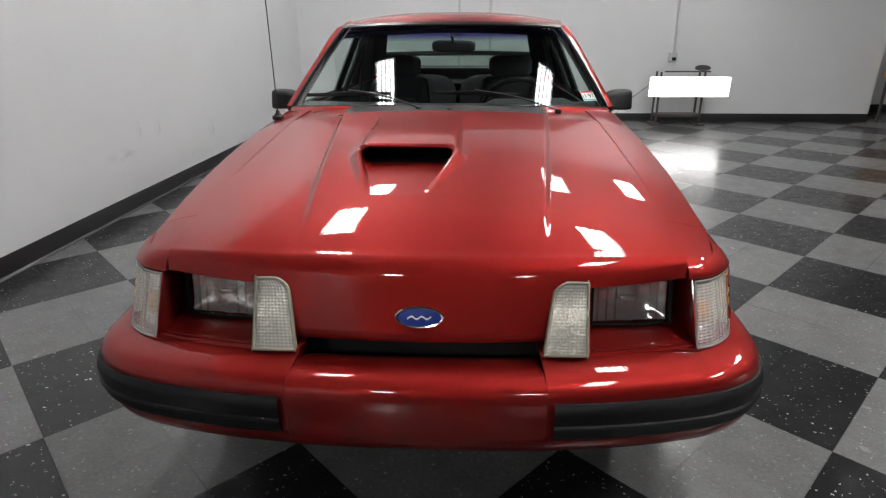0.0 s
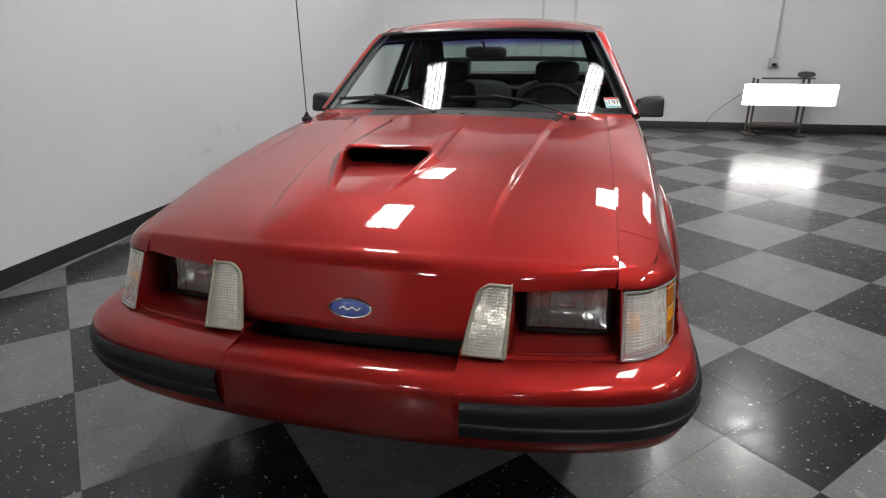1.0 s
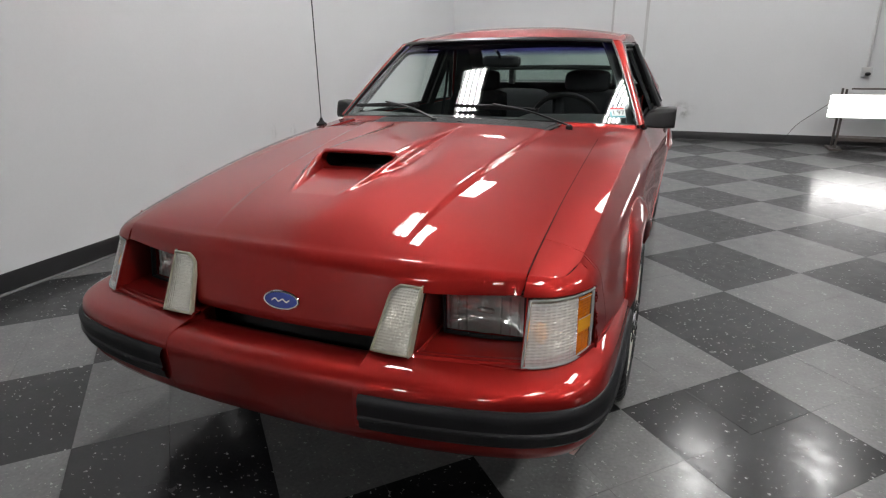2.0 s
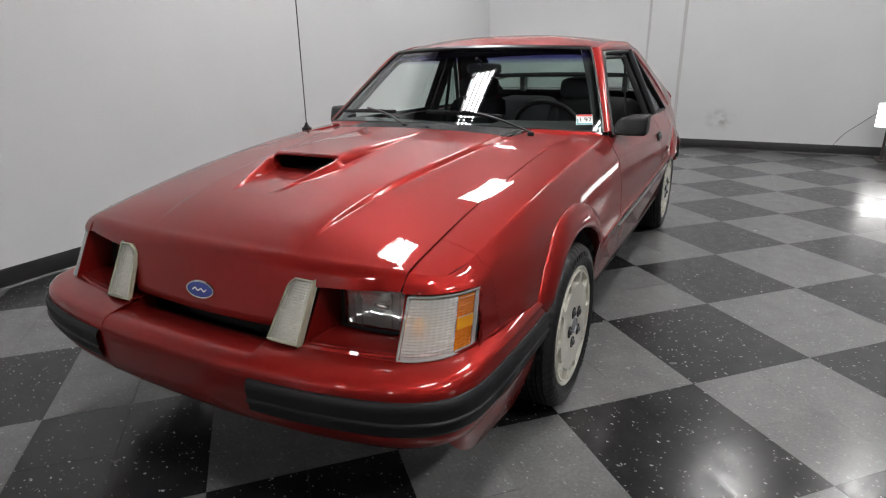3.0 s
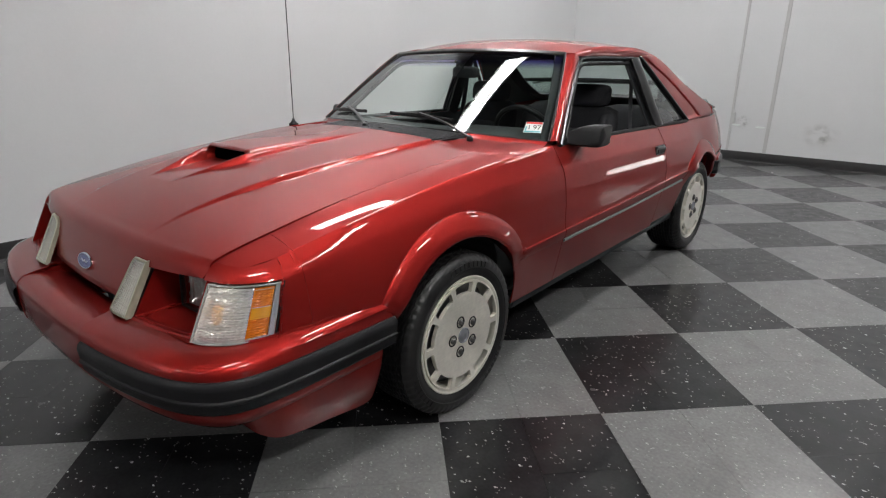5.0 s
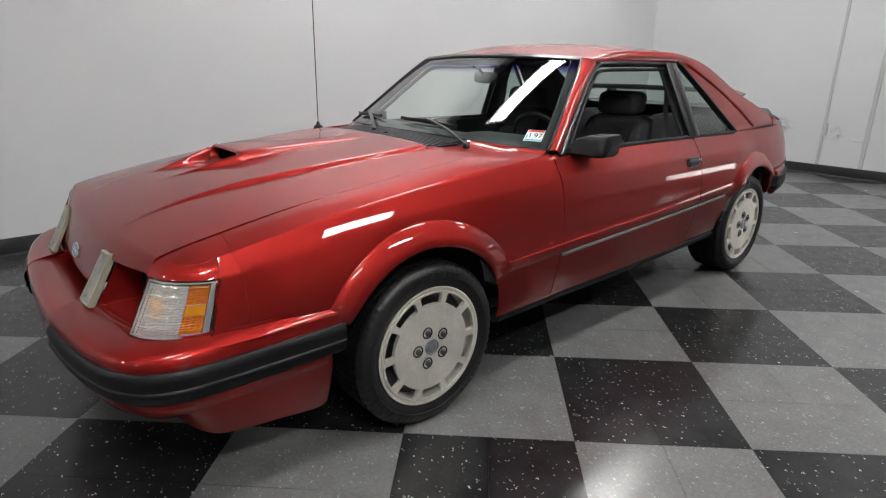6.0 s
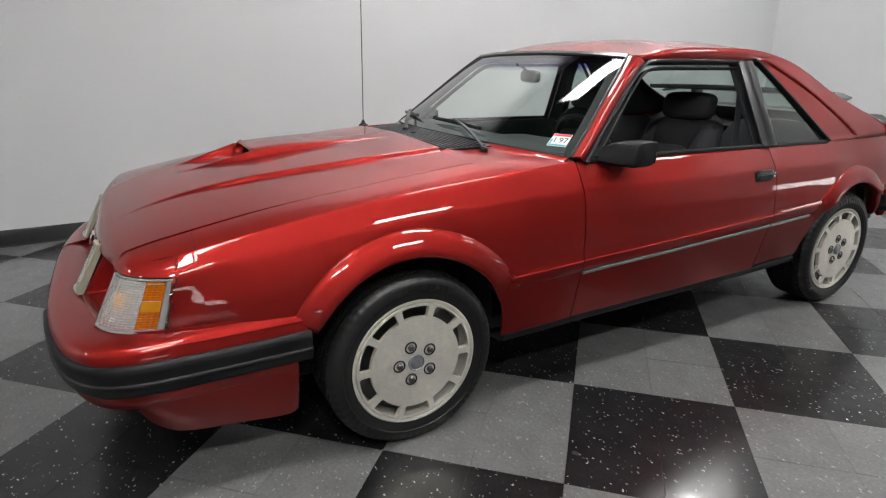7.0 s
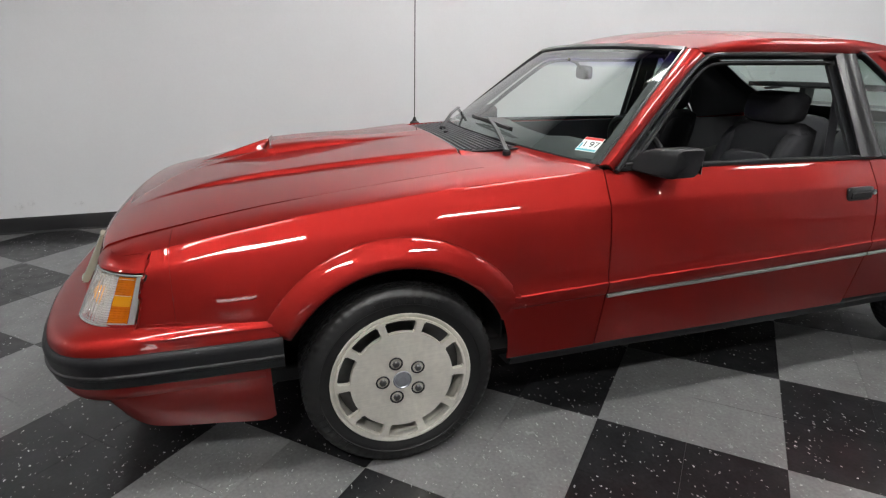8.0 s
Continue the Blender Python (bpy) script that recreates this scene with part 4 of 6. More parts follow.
# corner lamps wrap from the front round to the side
for sx in (1, -1):
    unit = thing_part("corner_lamp", "wrap-round clear and amber corner lamp")
    N, M = 111, 81
    plan = path([(0.648, -0.825), (0.70, -0.802), (0.745, -0.760), (0.775, -0.710), (0.783, -0.684)], M)
    low_plan = path([(0.650, -0.897), (0.70, -0.876), (0.750, -0.830), (0.780, -0.765), (0.786, -0.728)], M)
    vs = np.linspace(0, 1, N)
    g, even = np.zeros((N, M, 3)), np.zeros((N, M, 3))
    for i, v in enumerate(vs):
        for j in range(M):
            p = plan[j] + (low_plan[j] - plan[j]) * v
            w = 0.0007 * (math.cos(v * 22 * 2 * math.pi) + 0.8 * math.cos(j / (M - 1) * 15 * 2 * math.pi))
            g[i, j] = (sx * (p[0] + w * 0.7), p[1] - w * 0.7, 0.708 - 0.145 * v)
            even[i, j] = (sx * p[0], p[1], 0.708 - 0.145 * v)
    split = 52
    sheet("clear_lens", g[6:-6, 4 : split + 1], LENS, unit, thick=0.0, flip=sx > 0, sharp=80)
    sheet("amber_lens", g[6:-6, split:73], LENS_AMBER, unit, "amber side lens", thick=0.0, flip=sx > 0, sharp=80)
    # side reflector moulded into the amber lens, between two clear ribs
    proud = even + np.array((sx * 0.0016, -0.0010, 0.0))
    sheet("side_reflector", proud[44:67:2, split + 1 : 73], LENS_YELLOW, unit, "yellow side reflector", thick=0.001, flip=sx > 0)
    for k in (9, 43, 62, 101):
        sheet("lens_rib", proud[k : k + 2, split + 1 : 72] + np.array((sx * 0.0007, -0.0005, 0.0)), LENS_YELLOW if k == 62 else LENS_FRAME, unit, thick=0.001, flip=sx > 0)
    # plain clear edge of the lens at its rear and along its foot
    sheet("lens_edge", proud[4:-3:4, 73:80], LENS_EDGE, unit, "clear grey lens edge", thick=0.002, flip=sx > 0)
    sheet("lens_edge", proud[-8:-2, 4:80:3], LENS_EDGE, unit, "clear grey lens edge", thick=0.002, flip=sx > 0)
    dark = [tuple(even[k, -1] + np.array((-sx * 0.001, 0.0045, 0.0))) for k in range(0, N, 6)]
    sweep("gasket", dark, ring(0.0035, 6), DARK, unit, "dark gasket", up=(sx, 0, 0))
    inner = g[:, :, :].copy()
    inner[:, :, 0] -= sx * 0.016
    inner[:, :, 1] += 0.018
    inner[:, :, 0] = sx * np.maximum(sx * inner[:, :, 0], 0.660)
    sheet("reflector", inner[::4, ::4], REFLECTOR, unit, thick=0.0, flip=sx > 0)
    wall = np.stack([g[6:-6:9, split], inner[6:-6:9, split]])
    rounded("bulb", (sx * 0.680 - 0.016, -0.842, 0.590), (sx * 0.680 + 0.016, -0.806, 0.655), BULB, unit, "amber bulb", power=2.2, n=16, m=10)
    rounded("bulb_socket", (sx * 0.680 - 0.009, -0.822, 0.578), (sx * 0.680 + 0.009, -0.802, 0.600), STEEL, unit, power=4, n=12, m=6)
    sheet("divider", wall, REFLECTOR, unit, thick=0.002)
    for k in (2, -3):
        sheet("housing_edge", np.stack([even[k, ::4], inner[k, ::4] + np.array((0, 0.004, 0))]), REFLECTOR, unit, thick=0.002)
    sheet("housing_edge", np.stack([even[::4, 2], inner[::4, 2]]), REFLECTOR, unit, thick=0.002)
    loop = [*even[2, 2:-2:2], *even[2:-2:2, -3], *even[-3, -3:1:-2], *even[-3:1:-2, 2]]
    c = np.array(loop)
    sweep("rim", np.vstack([c[::2], c[:1]]), ring(0.0034, 8), LENS_EDGE, unit, "clear grey lamp rim", closed=True, up=(0.5 * sx, -0.7, 0.1))

# oval badge: blue enamel in a chrome ring
badge = thing_part("badge", "blue oval badge with a chrome rim")
nvec = np.array((0.0, -0.946, 0.324))
upv = np.array((0.0, 0.324, 0.946))
c = np.array((0.0, -0.9065, 0.640))


def oval(a, b, w, n=40):
    return [c + np.array((a * math.cos(t), 0, 0)) + upv * b * math.sin(t) + nvec * w for t in np.linspace(0, 2 * math.pi, n, endpoint=False)]


sheet("enamel", np.array([oval(0.052, 0.021, 0.003), oval(0.05, 0.02, 0.0055), oval(0.001, 0.001, 0.0065)]), BLUE, badge, thick=0.0, closed=True, flip=True)
sheet("chrome_ring", np.array([oval(0.058, 0.0265, -0.004), oval(0.058, 0.0265, 0.004), oval(0.0555, 0.024, 0.0065), oval(0.052, 0.021, 0.006), oval(0.0515, 0.0205, 0.001)]), CHROME, badge, thick=0.0, closed=True, flip=True)
sheet("chrome_bar", np.array([[c + np.array((x, 0, 0)) + upv * (0.003 * math.sin(x * 260) + h) + nvec * 0.0078 for x in np.linspace(-0.028, 0.028, 40)] for h in (-0.002, 0.002)]), WHITE_METAL, badge, thick=0.001)

# ---- roof, pillars and glass ----
def tumble(z):
    """Half width of the cabin side at a height."""
    return 0.780 - 0.47 * (np.asarray(z, float) - 0.905)


SCREEN_EDGE = path([(0.757, 0.695, 0.928), (0.715, 0.800, 1.018), (0.650, 0.950, 1.148), (0.600, 1.060, 1.240), (0.570, 1.118, 1.286)], 30)
FRAME_EDGE = path([(0.777, 0.735, 0.914), (0.735, 0.840, 1.003), (0.690, 0.954, 1.100), (0.645, 1.080, 1.205), (0.614, 1.168, 1.266)], 30)


def screen_point(s, u):
    """A point of the windscreen: s up the edge, u from -1 to 1 across."""
    i = s * 29
    k = int(min(i, 28))
    e = SCREEN_EDGE[k] + (SCREEN_EDGE[k + 1] - SCREEN_EDGE[k]) * (i - k)
    bow = 1 - abs(u) ** 2.3
    return np.array((e[0] * u, e[1] - (0.19 - 0.135 * s) * bow, e[2] + (0.030 - 0.012 * s) * bow))


g = np.array([[screen_point(s, u) for u in np.linspace(-1, 1, 41)] for s in np.linspace(0, 1, 21)])
windscreen = sheet("windscreen", g, WINDSCREEN, car, "tinted windscreen with a blue shade band", thick=0.0)
windscreen.visible_shadow = False
loop = [screen_point(1, u) for u in np.linspace(-1, 1, 31)]
sweep("screen_moulding", [q + np.array((0, 0.0, 0.004)) for q in loop], flat(0.024, 0.010, 0.003), BLACK_GLOSS, car, "black screen moulding", up=(0, -0.6, 0.8))
for sx in (1, -1):
    loop = [screen_point(s, sx) + np.array((0, -0.002, 0.003)) for s in np.linspace(0, 1, 24)]
    sweep("screen_moulding", loop, flat(0.011, 0.009, 0.003), BLACK_GLOSS, car, "black screen moulding", up=(0.3 * sx, -0.6, 0.75))
loop = [screen_point(0, u) + np.array((0, -0.002, 0.002)) for u in np.linspace(-0.985, 0.985, 31)]
sweep("screen_moulding", loop, flat(0.009, 0.006, 0.0015), BLACK_TRIM, car, "black screen moulding", up=(0, -0.6, 0.8))
for sx in (1, -1):
    # red apron between the wing and the foot of the screen
    g = []
    for u in np.linspace(0.56, 0.995, 24):
        top = screen_point(0, u) + np.array((0, -0.006, -0.0015))
        x = top[0]
        y = top[1] - 0.034
        if x < SEAM:
            low = float(hood_z(x, 0.337)) + 0.03 * (y - 0.337)
        else:
            q = min((x - SEAM) / (float(crease_x(y)) - SEAM), 1.0)
            low = float(seam_z(y) + (crease_z(y) - seam_z(y)) * q)
        row = [(sx * x, y + 0.034 * s, low - 0.003 + (top[2] - low + 0.003) * (0.25 * s + 0.75 * s * s)) for s in np.linspace(0, 1, 6)]
        row.append((sx * x, top[1] + 0.012, top[2] - 0.004))
        g.append(row)
    sheet("screen_apron", np.array(g), PAINT, car, flip=sx < 0, thick=0.003)

# roof skin
REAR_Y = 2.10
g = []
for s in np.linspace(0, 1, 24):
    row = []
    for u in np.linspace(-1, 1, 41):
        f = screen_point(1, u)
        y = f[1] + 0.010 + (REAR_Y + 0.03 * (1 - u * u) - f[1]) * s
        half = 0.572 + 0.022 * step(0, 0.25, s) - 0.002 * s
        rise = math.sin(math.pi / 2 * min(s / 0.38, 1.0))
        fall = max(0.0, (s - 0.65) / 0.35) ** 2
        edge_z = 1.288 + 0.037 * rise - 0.034 * fall
        mid_z = 1.308 + 0.066 * rise - 0.061 * fall
        row.append((half * u, y, edge_z + (mid_z - edge_z) * (1 - abs(u) ** 2.6)))
    g.append(row)
roof = sheet("roof", np.array(g), PAINT, car, flip=False, thick=0.008, sharp=50)
edge_line = np.array(g)[:, -1]

for sx in (1, -1):
    M = np.array((sx, 1, 1))
    # red pillar beside the screen
    g = []
    for k in range(30):
        a, b = SCREEN_EDGE[k] + (0.004, 0.004, -0.001), FRAME_EDGE[k]
        row = []
        for q in np.linspace(0, 1, 7):
            p = a + (b - a) * q + np.array((0.012, -0.004, 0.010)) * math.sin(math.pi * q)
            row.append(p * M)
        g.append(row)
    sheet("front_pillar", np.array(g), PAINT, car, flip=sx > 0, thick=0.006)
    # cant rail between the roof skin and the window frame
    g = []
    for k in range(24):
        a = edge_line[k] * (1, 1, 1)
        zb = 1.279 + 0.008 * float(step(1.88, 2.10, a[1]))
        b = np.array((tumble(zb), max(a[1], 1.165), zb))
        row = [(a + (b - a) * q + np.array((0.010, 0, 0.004)) * math.sin(math.pi * q) * (1 - float(step(1.85, 2.1, a[1])))) * M for q in np.linspace(0, 1, 6)]
        g.append(row)
    sheet("roof_rail", np.array(g), PAINT, roof, flip=sx > 0, thick=0.006)

    # door window frame: black, along the pillar, the roof and the centre pillar
    def side(y, z, out=0.0):
        return np.array((sx * (float(tumble(z)) + out), y, z))

    frame_line = path([(0.742, 0.908), (0.84, 0.998), (0.954, 1.094), (1.09, 1.206), (1.155, 1.250), (1.20, 1.266), (1.30, 1.270), (1.50, 1.271), (1.80, 1.268)], 60)
    sweep("window_frame", [side(y, z, 0.002) for y, z in frame_line], flat(0.016, 0.034, 0.005), BLACK_GLOSS, car, "black door window frame", up=(sx, 0, 0.3))
    inner = path([(0.80, 0.908), (0.90, 0.998), (1.00, 1.088), (1.12, 1.190), (1.18, 1.228), (1.24, 1.240), (1.35, 1.243), (1.76, 1.242)], 50)
    sweep("window_seal", [side(y, z, -0.012) for y, z in inner], flat(0.012, 0.026, 0.003), BLACK_TRIM, car, "black rubber window seal", up=(sx, 0, 0.3))
    g = [[side(1.772 + 0.028 * s, 1.268 - 0.365 * s, -0.002 + 0.018 * math.sin(math.pi * q)) + np.array((0, 0.085 * q, 0)) for q in np.linspace(0, 1, 7)] for s in np.linspace(0, 1, 12)]
    sheet("centre_pillar", np.array(g), BLACK_GLOSS, car, "black centre pillar", flip=sx < 0, thick=0.02)
    # belt moulding
    sweep("belt_moulding", [side(y, float(crease_z(y)) + 0.002, 0.004) for y in np.linspace(0.74, 2.32, 40)], flat(0.016, 0.018, 0.004), BLACK_TRIM, car, "black belt moulding")
    # quarter window and its frame
    tri = [side(1.868, 1.262), side(1.905, 1.262), side(2.31, 0.912), side(1.892, 0.905)]
    g = [[tri[0] + (tri[1] - tri[0]) * u + ((tri[3] + (tri[2] - tri[3]) * u) - (tri[0] + (tri[1] - tri[0]) * u)) * v for u in np.linspace(0, 1, 10)] for v in np.linspace(0, 1, 10)]
    pane = sheet("quarter_window", np.array(g), SIDE_GLASS, car, "tinted triangular quarter window", thick=0.0)
    pane.visible_shadow = False
    sweep("quarter_window_frame", path([side(1.895, 1.276, 0.003), side(1.935, 1.255, 0.003), side(2.15, 1.065, 0.003), side(2.33, 0.898, 0.003)], 24), flat(0.014, 0.030, 0.004), BLACK_GLOSS, car, "black quarter window frame", up=(sx, 0, 0.3))

# ---- rear: sail panels, hatch, tail ----
SAIL_FRONT = [(1.912, 1.284), (1.96, 1.258), (2.10, 1.135), (2.22, 1.022), (2.348, 0.898)]
HATCH_EDGE = [(2.105, 1.291), (2.22, 1.254), (2.36, 1.185), (2.50, 1.112), (2.78, 1.005), (3.02, 0.930), (3.30, 0.885)]
for sx in (1, -1):
    # the part beside the window lies a little deeper, behind a pressed edge
    a, b = path(SAIL_FRONT, 40), path(HATCH_EDGE[:6], 40)
    pressed = curve((0.86, 2.655), (0.885, 2.632), (0.985, 2.50), (1.076, 2.365), (1.17, 2.20), (1.262, 2.01), (1.30, 1.93))
    g = []
    for k in range(40):
        row = []
        for q in np.linspace(0, 1, 49):
            y, z = a[k] + (b[k] - a[k]) * q
            zl = max(z, float(crease_z(y)) - 0.001)
            deep = 0.009 * (1 - step(-0.010, 0.010, y - float(pressed(zl)))) * step(0.895, 0.915, zl) * (1 - step(1.25, 1.275, zl))
            lean = float(tumble(zl)) - float(curve((2.3, 0.0), (2.8, 0.014), (3.02, 0.034))(y)) + 0.006 * math.sin(math.pi * q) - float(deep) - 0.0068 * float(1 - step(0.0, 0.10, zl - float(crease_z(y)))) * float(step(2.2, 2.35, y))
            row.append((sx * lean, y, zl))
        g.append(row)
    g.append([(sx * (float(crease_x(p[1])) - 0.0005), p[1], float(crease_z(p[1])) - 0.002) for p in g[-1]])
    sheet("sail_panel", np.array(g), PAINT, car, flip=sx < 0, thick=0.006, split=False)
    # shelf between the hatch edge and the quarter crease
    ys = np.linspace(2.94, 3.42, 20)
    hz = curve(*HATCH_EDGE)
    g = []
    for q in np.linspace(0, 1, 6):
        rise = np.maximum(hz(ys) + 0.001 - crease_z(ys), 0.0)
        g.append(np.stack([sx * (crease_x(ys) - 0.001 - 0.011 * q), ys, crease_z(ys) - 0.001 + rise * q], 1))
    sheet("rear_shoulder", np.array(g), PAINT, car, flip=sx > 0, thick=0.006, split=False)

hz = curve(*HATCH_EDGE)
def hatch_grid(y0, y1, u0, u1, lift=0.0, n=18, m=25):
    g = []
    for y in np.linspace(y0, y1, n):
        z = float(hz(y))
        half = min(float(tumble(max(z, 0.9))) - 0.006, float(crease_x(y)) - 0.010)
        g.append([(half * u, y + 0.03 * (1 - u * u), z + lift + 0.022 * (1 - u * u)) for u in np.linspace(u0, u1, m)])
    return np.array(g)


hatch = sheet("hatch_frame", hatch_grid(2.11, 2.19, -1, 1), PAINT, car, "red hatch frame", thick=0.006)
for u0, u1 in ((-1, -0.86), (0.86, 1)):
    sheet("hatch_rail", hatch_grid(2.19, 2.95, u0, u1, m=5), PAINT, hatch, thick=0.006)
hatch_glass = sheet("hatch_glass", hatch_grid(2.19, 2.95, -0.86, 0.86, -0.002), SIDE_GLASS, hatch, "tinted sloping hatch glass", thick=0.0)
hatch_glass.visible_shadow = False
for u0, u1 in ((-1, -0.82), (0.82, 1)):
    sheet("hatch_rail_trim", hatch_grid(2.12, 2.95, u0 * 0.99, u1 * 0.99, -0.016, m=5), VINYL, hatch, "dark inner hatch rail", thick=0.004)
sheet("hatch_trim", hatch_grid(2.12, 2.21, -0.98, 0.98, -0.016), VINYL, hatch, "dark inner hatch edge", thick=0.004)
sheet("hatch_tail", hatch_grid(2.95, 3.22, -1, 1), PAINT, hatch, thick=0.006)
# two-deck tail spoiler: a slim upper wing and a ducktail below it
def deck(half, prof, droop):
    g = []
    for u in np.linspace(-1, 1, 41):
        k = 1 - 0.10 * abs(u) ** 6
        g.append([(half * u, y - 0.08 * abs(u) ** 3, z - droop * float(step(0.86, 1.0, abs(u))) + (1 - k) * (prof[0][1] - z)) for y, z in prof])
    cap = [[tuple(np.mean(np.array(r), axis=0))] * len(prof) for r in (g[0], g[-1])]
    return sheet("tail_spoiler", np.array([cap[0], *g, cap[1]]), GREY_TRIM, car, "dark grey tail spoiler deck", thick=0.0, closed=True)


upper = deck(0.605, [(2.77, 1.098), (2.80, 1.106), (2.86, 1.104), (2.905, 1.110), (2.905, 1.102), (2.86, 1.088), (2.80, 1.086)], 0.02)
for sx in (1, -1):
    box("spoiler_leg", (sx * 0.42 - 0.02, 2.80, float(hz(2.85)) - 0.01), (sx * 0.42 + 0.02, 2.88, 1.095), GREY_TRIM, upper, bevel=0.006)
deck(0.672, [(2.86, 0.985), (2.93, 1.000), (3.05, 0.998), (3.13, 0.988), (3.18, 0.965), (3.27, 0.905), (3.33, 0.868), (3.30, 0.860), (3.10, 0.91), (2.95, 0.95)], 0.0)
# tail face, lamps and rear bumper
g = [[(x, 3.47 - 0.05 * (abs(x) / 0.62) ** 4, z) for x in np.linspace(-0.62, 0.62, 21)] for z in (0.90, 0.86, 0.75, 0.62, 0.56)]
sheet("tail_panel", np.array(g), PAINT, car, thick=0.006)
for sx in (1, -1):
    box("tail_lamp", (min(sx * 0.34, sx * 0.58), 3.42, 0.66), (max(sx * 0.34, sx * 0.58), 3.475, 0.82), material("red_lens", (0.25, 0.01, 0.01), 0.15, grain=0.1, scale=90), car, "red tail lamp", bevel=0.01)
RB = path([(0, 3.60), (0.38, 3.585), (0.56, 3.54), (0.66, 3.47), (0.735, 3.35), (0.785, 3.21), (0.822, 3.06), (0.840, 2.97), (0.836, 2.942), (0.80, 2.936)], 60)
rl = np.concatenate([RB[::-1] * (-1, 1), RB[1:]])
tn = np.gradient(rl, axis=0)
tn /= np.linalg.norm(tn, axis=1)[:, None]
on = np.stack([-tn[:, 1], tn[:, 0]], 1)
def rear_grid(profile):
    return np.array([[(*(rl[i] + on[i] * d), z) for i in range(len(rl))] for d, z in profile])
rear_bumper = sheet("rear_bumper", rear_grid([(-0.06, 0.606), (-0.02, 0.606), (-0.004, 0.597), (0, 0.58), (0, 0.47), (-0.01, 0.45), (-0.04, 0.44)]), PAINT, car, "red painted rear bumper", thick=0.005, split=False)
sheet("bumper_strip", rear_grid([(0.0, 0.574), (0.012, 0.57), (0.015, 0.56), (0.012, 0.545), (0.012, 0.515), (0.016, 0.505), (0.012, 0.495), (0.01, 0.478), (0.0, 0.475)]), BLACK_TRIM, rear_bumper, "black rubber bumper strip", thick=0.0, sharp=25)

# ---- underside ----
box("underbody", (-0.60, -0.60, 0.21), (0.60, 2.86, 0.27), DARK, car, "dark underbody", bevel=0.01)
box("rear_valance", (-0.62, 2.95, 0.36), (0.62, 3.36, 0.46), DARK, car, "dark rear valance", bevel=0.02)
box("engine_bay", (-0.48, -0.72, 0.27), (0.48, 0.45, 0.70), DARK, car, "dark engine bay", bevel=0.01)
box("radiator_support", (-0.62, -0.70, 0.30), (0.62, -0.66, 0.70), DARK, car, "dark radiator support", bevel=0.01)

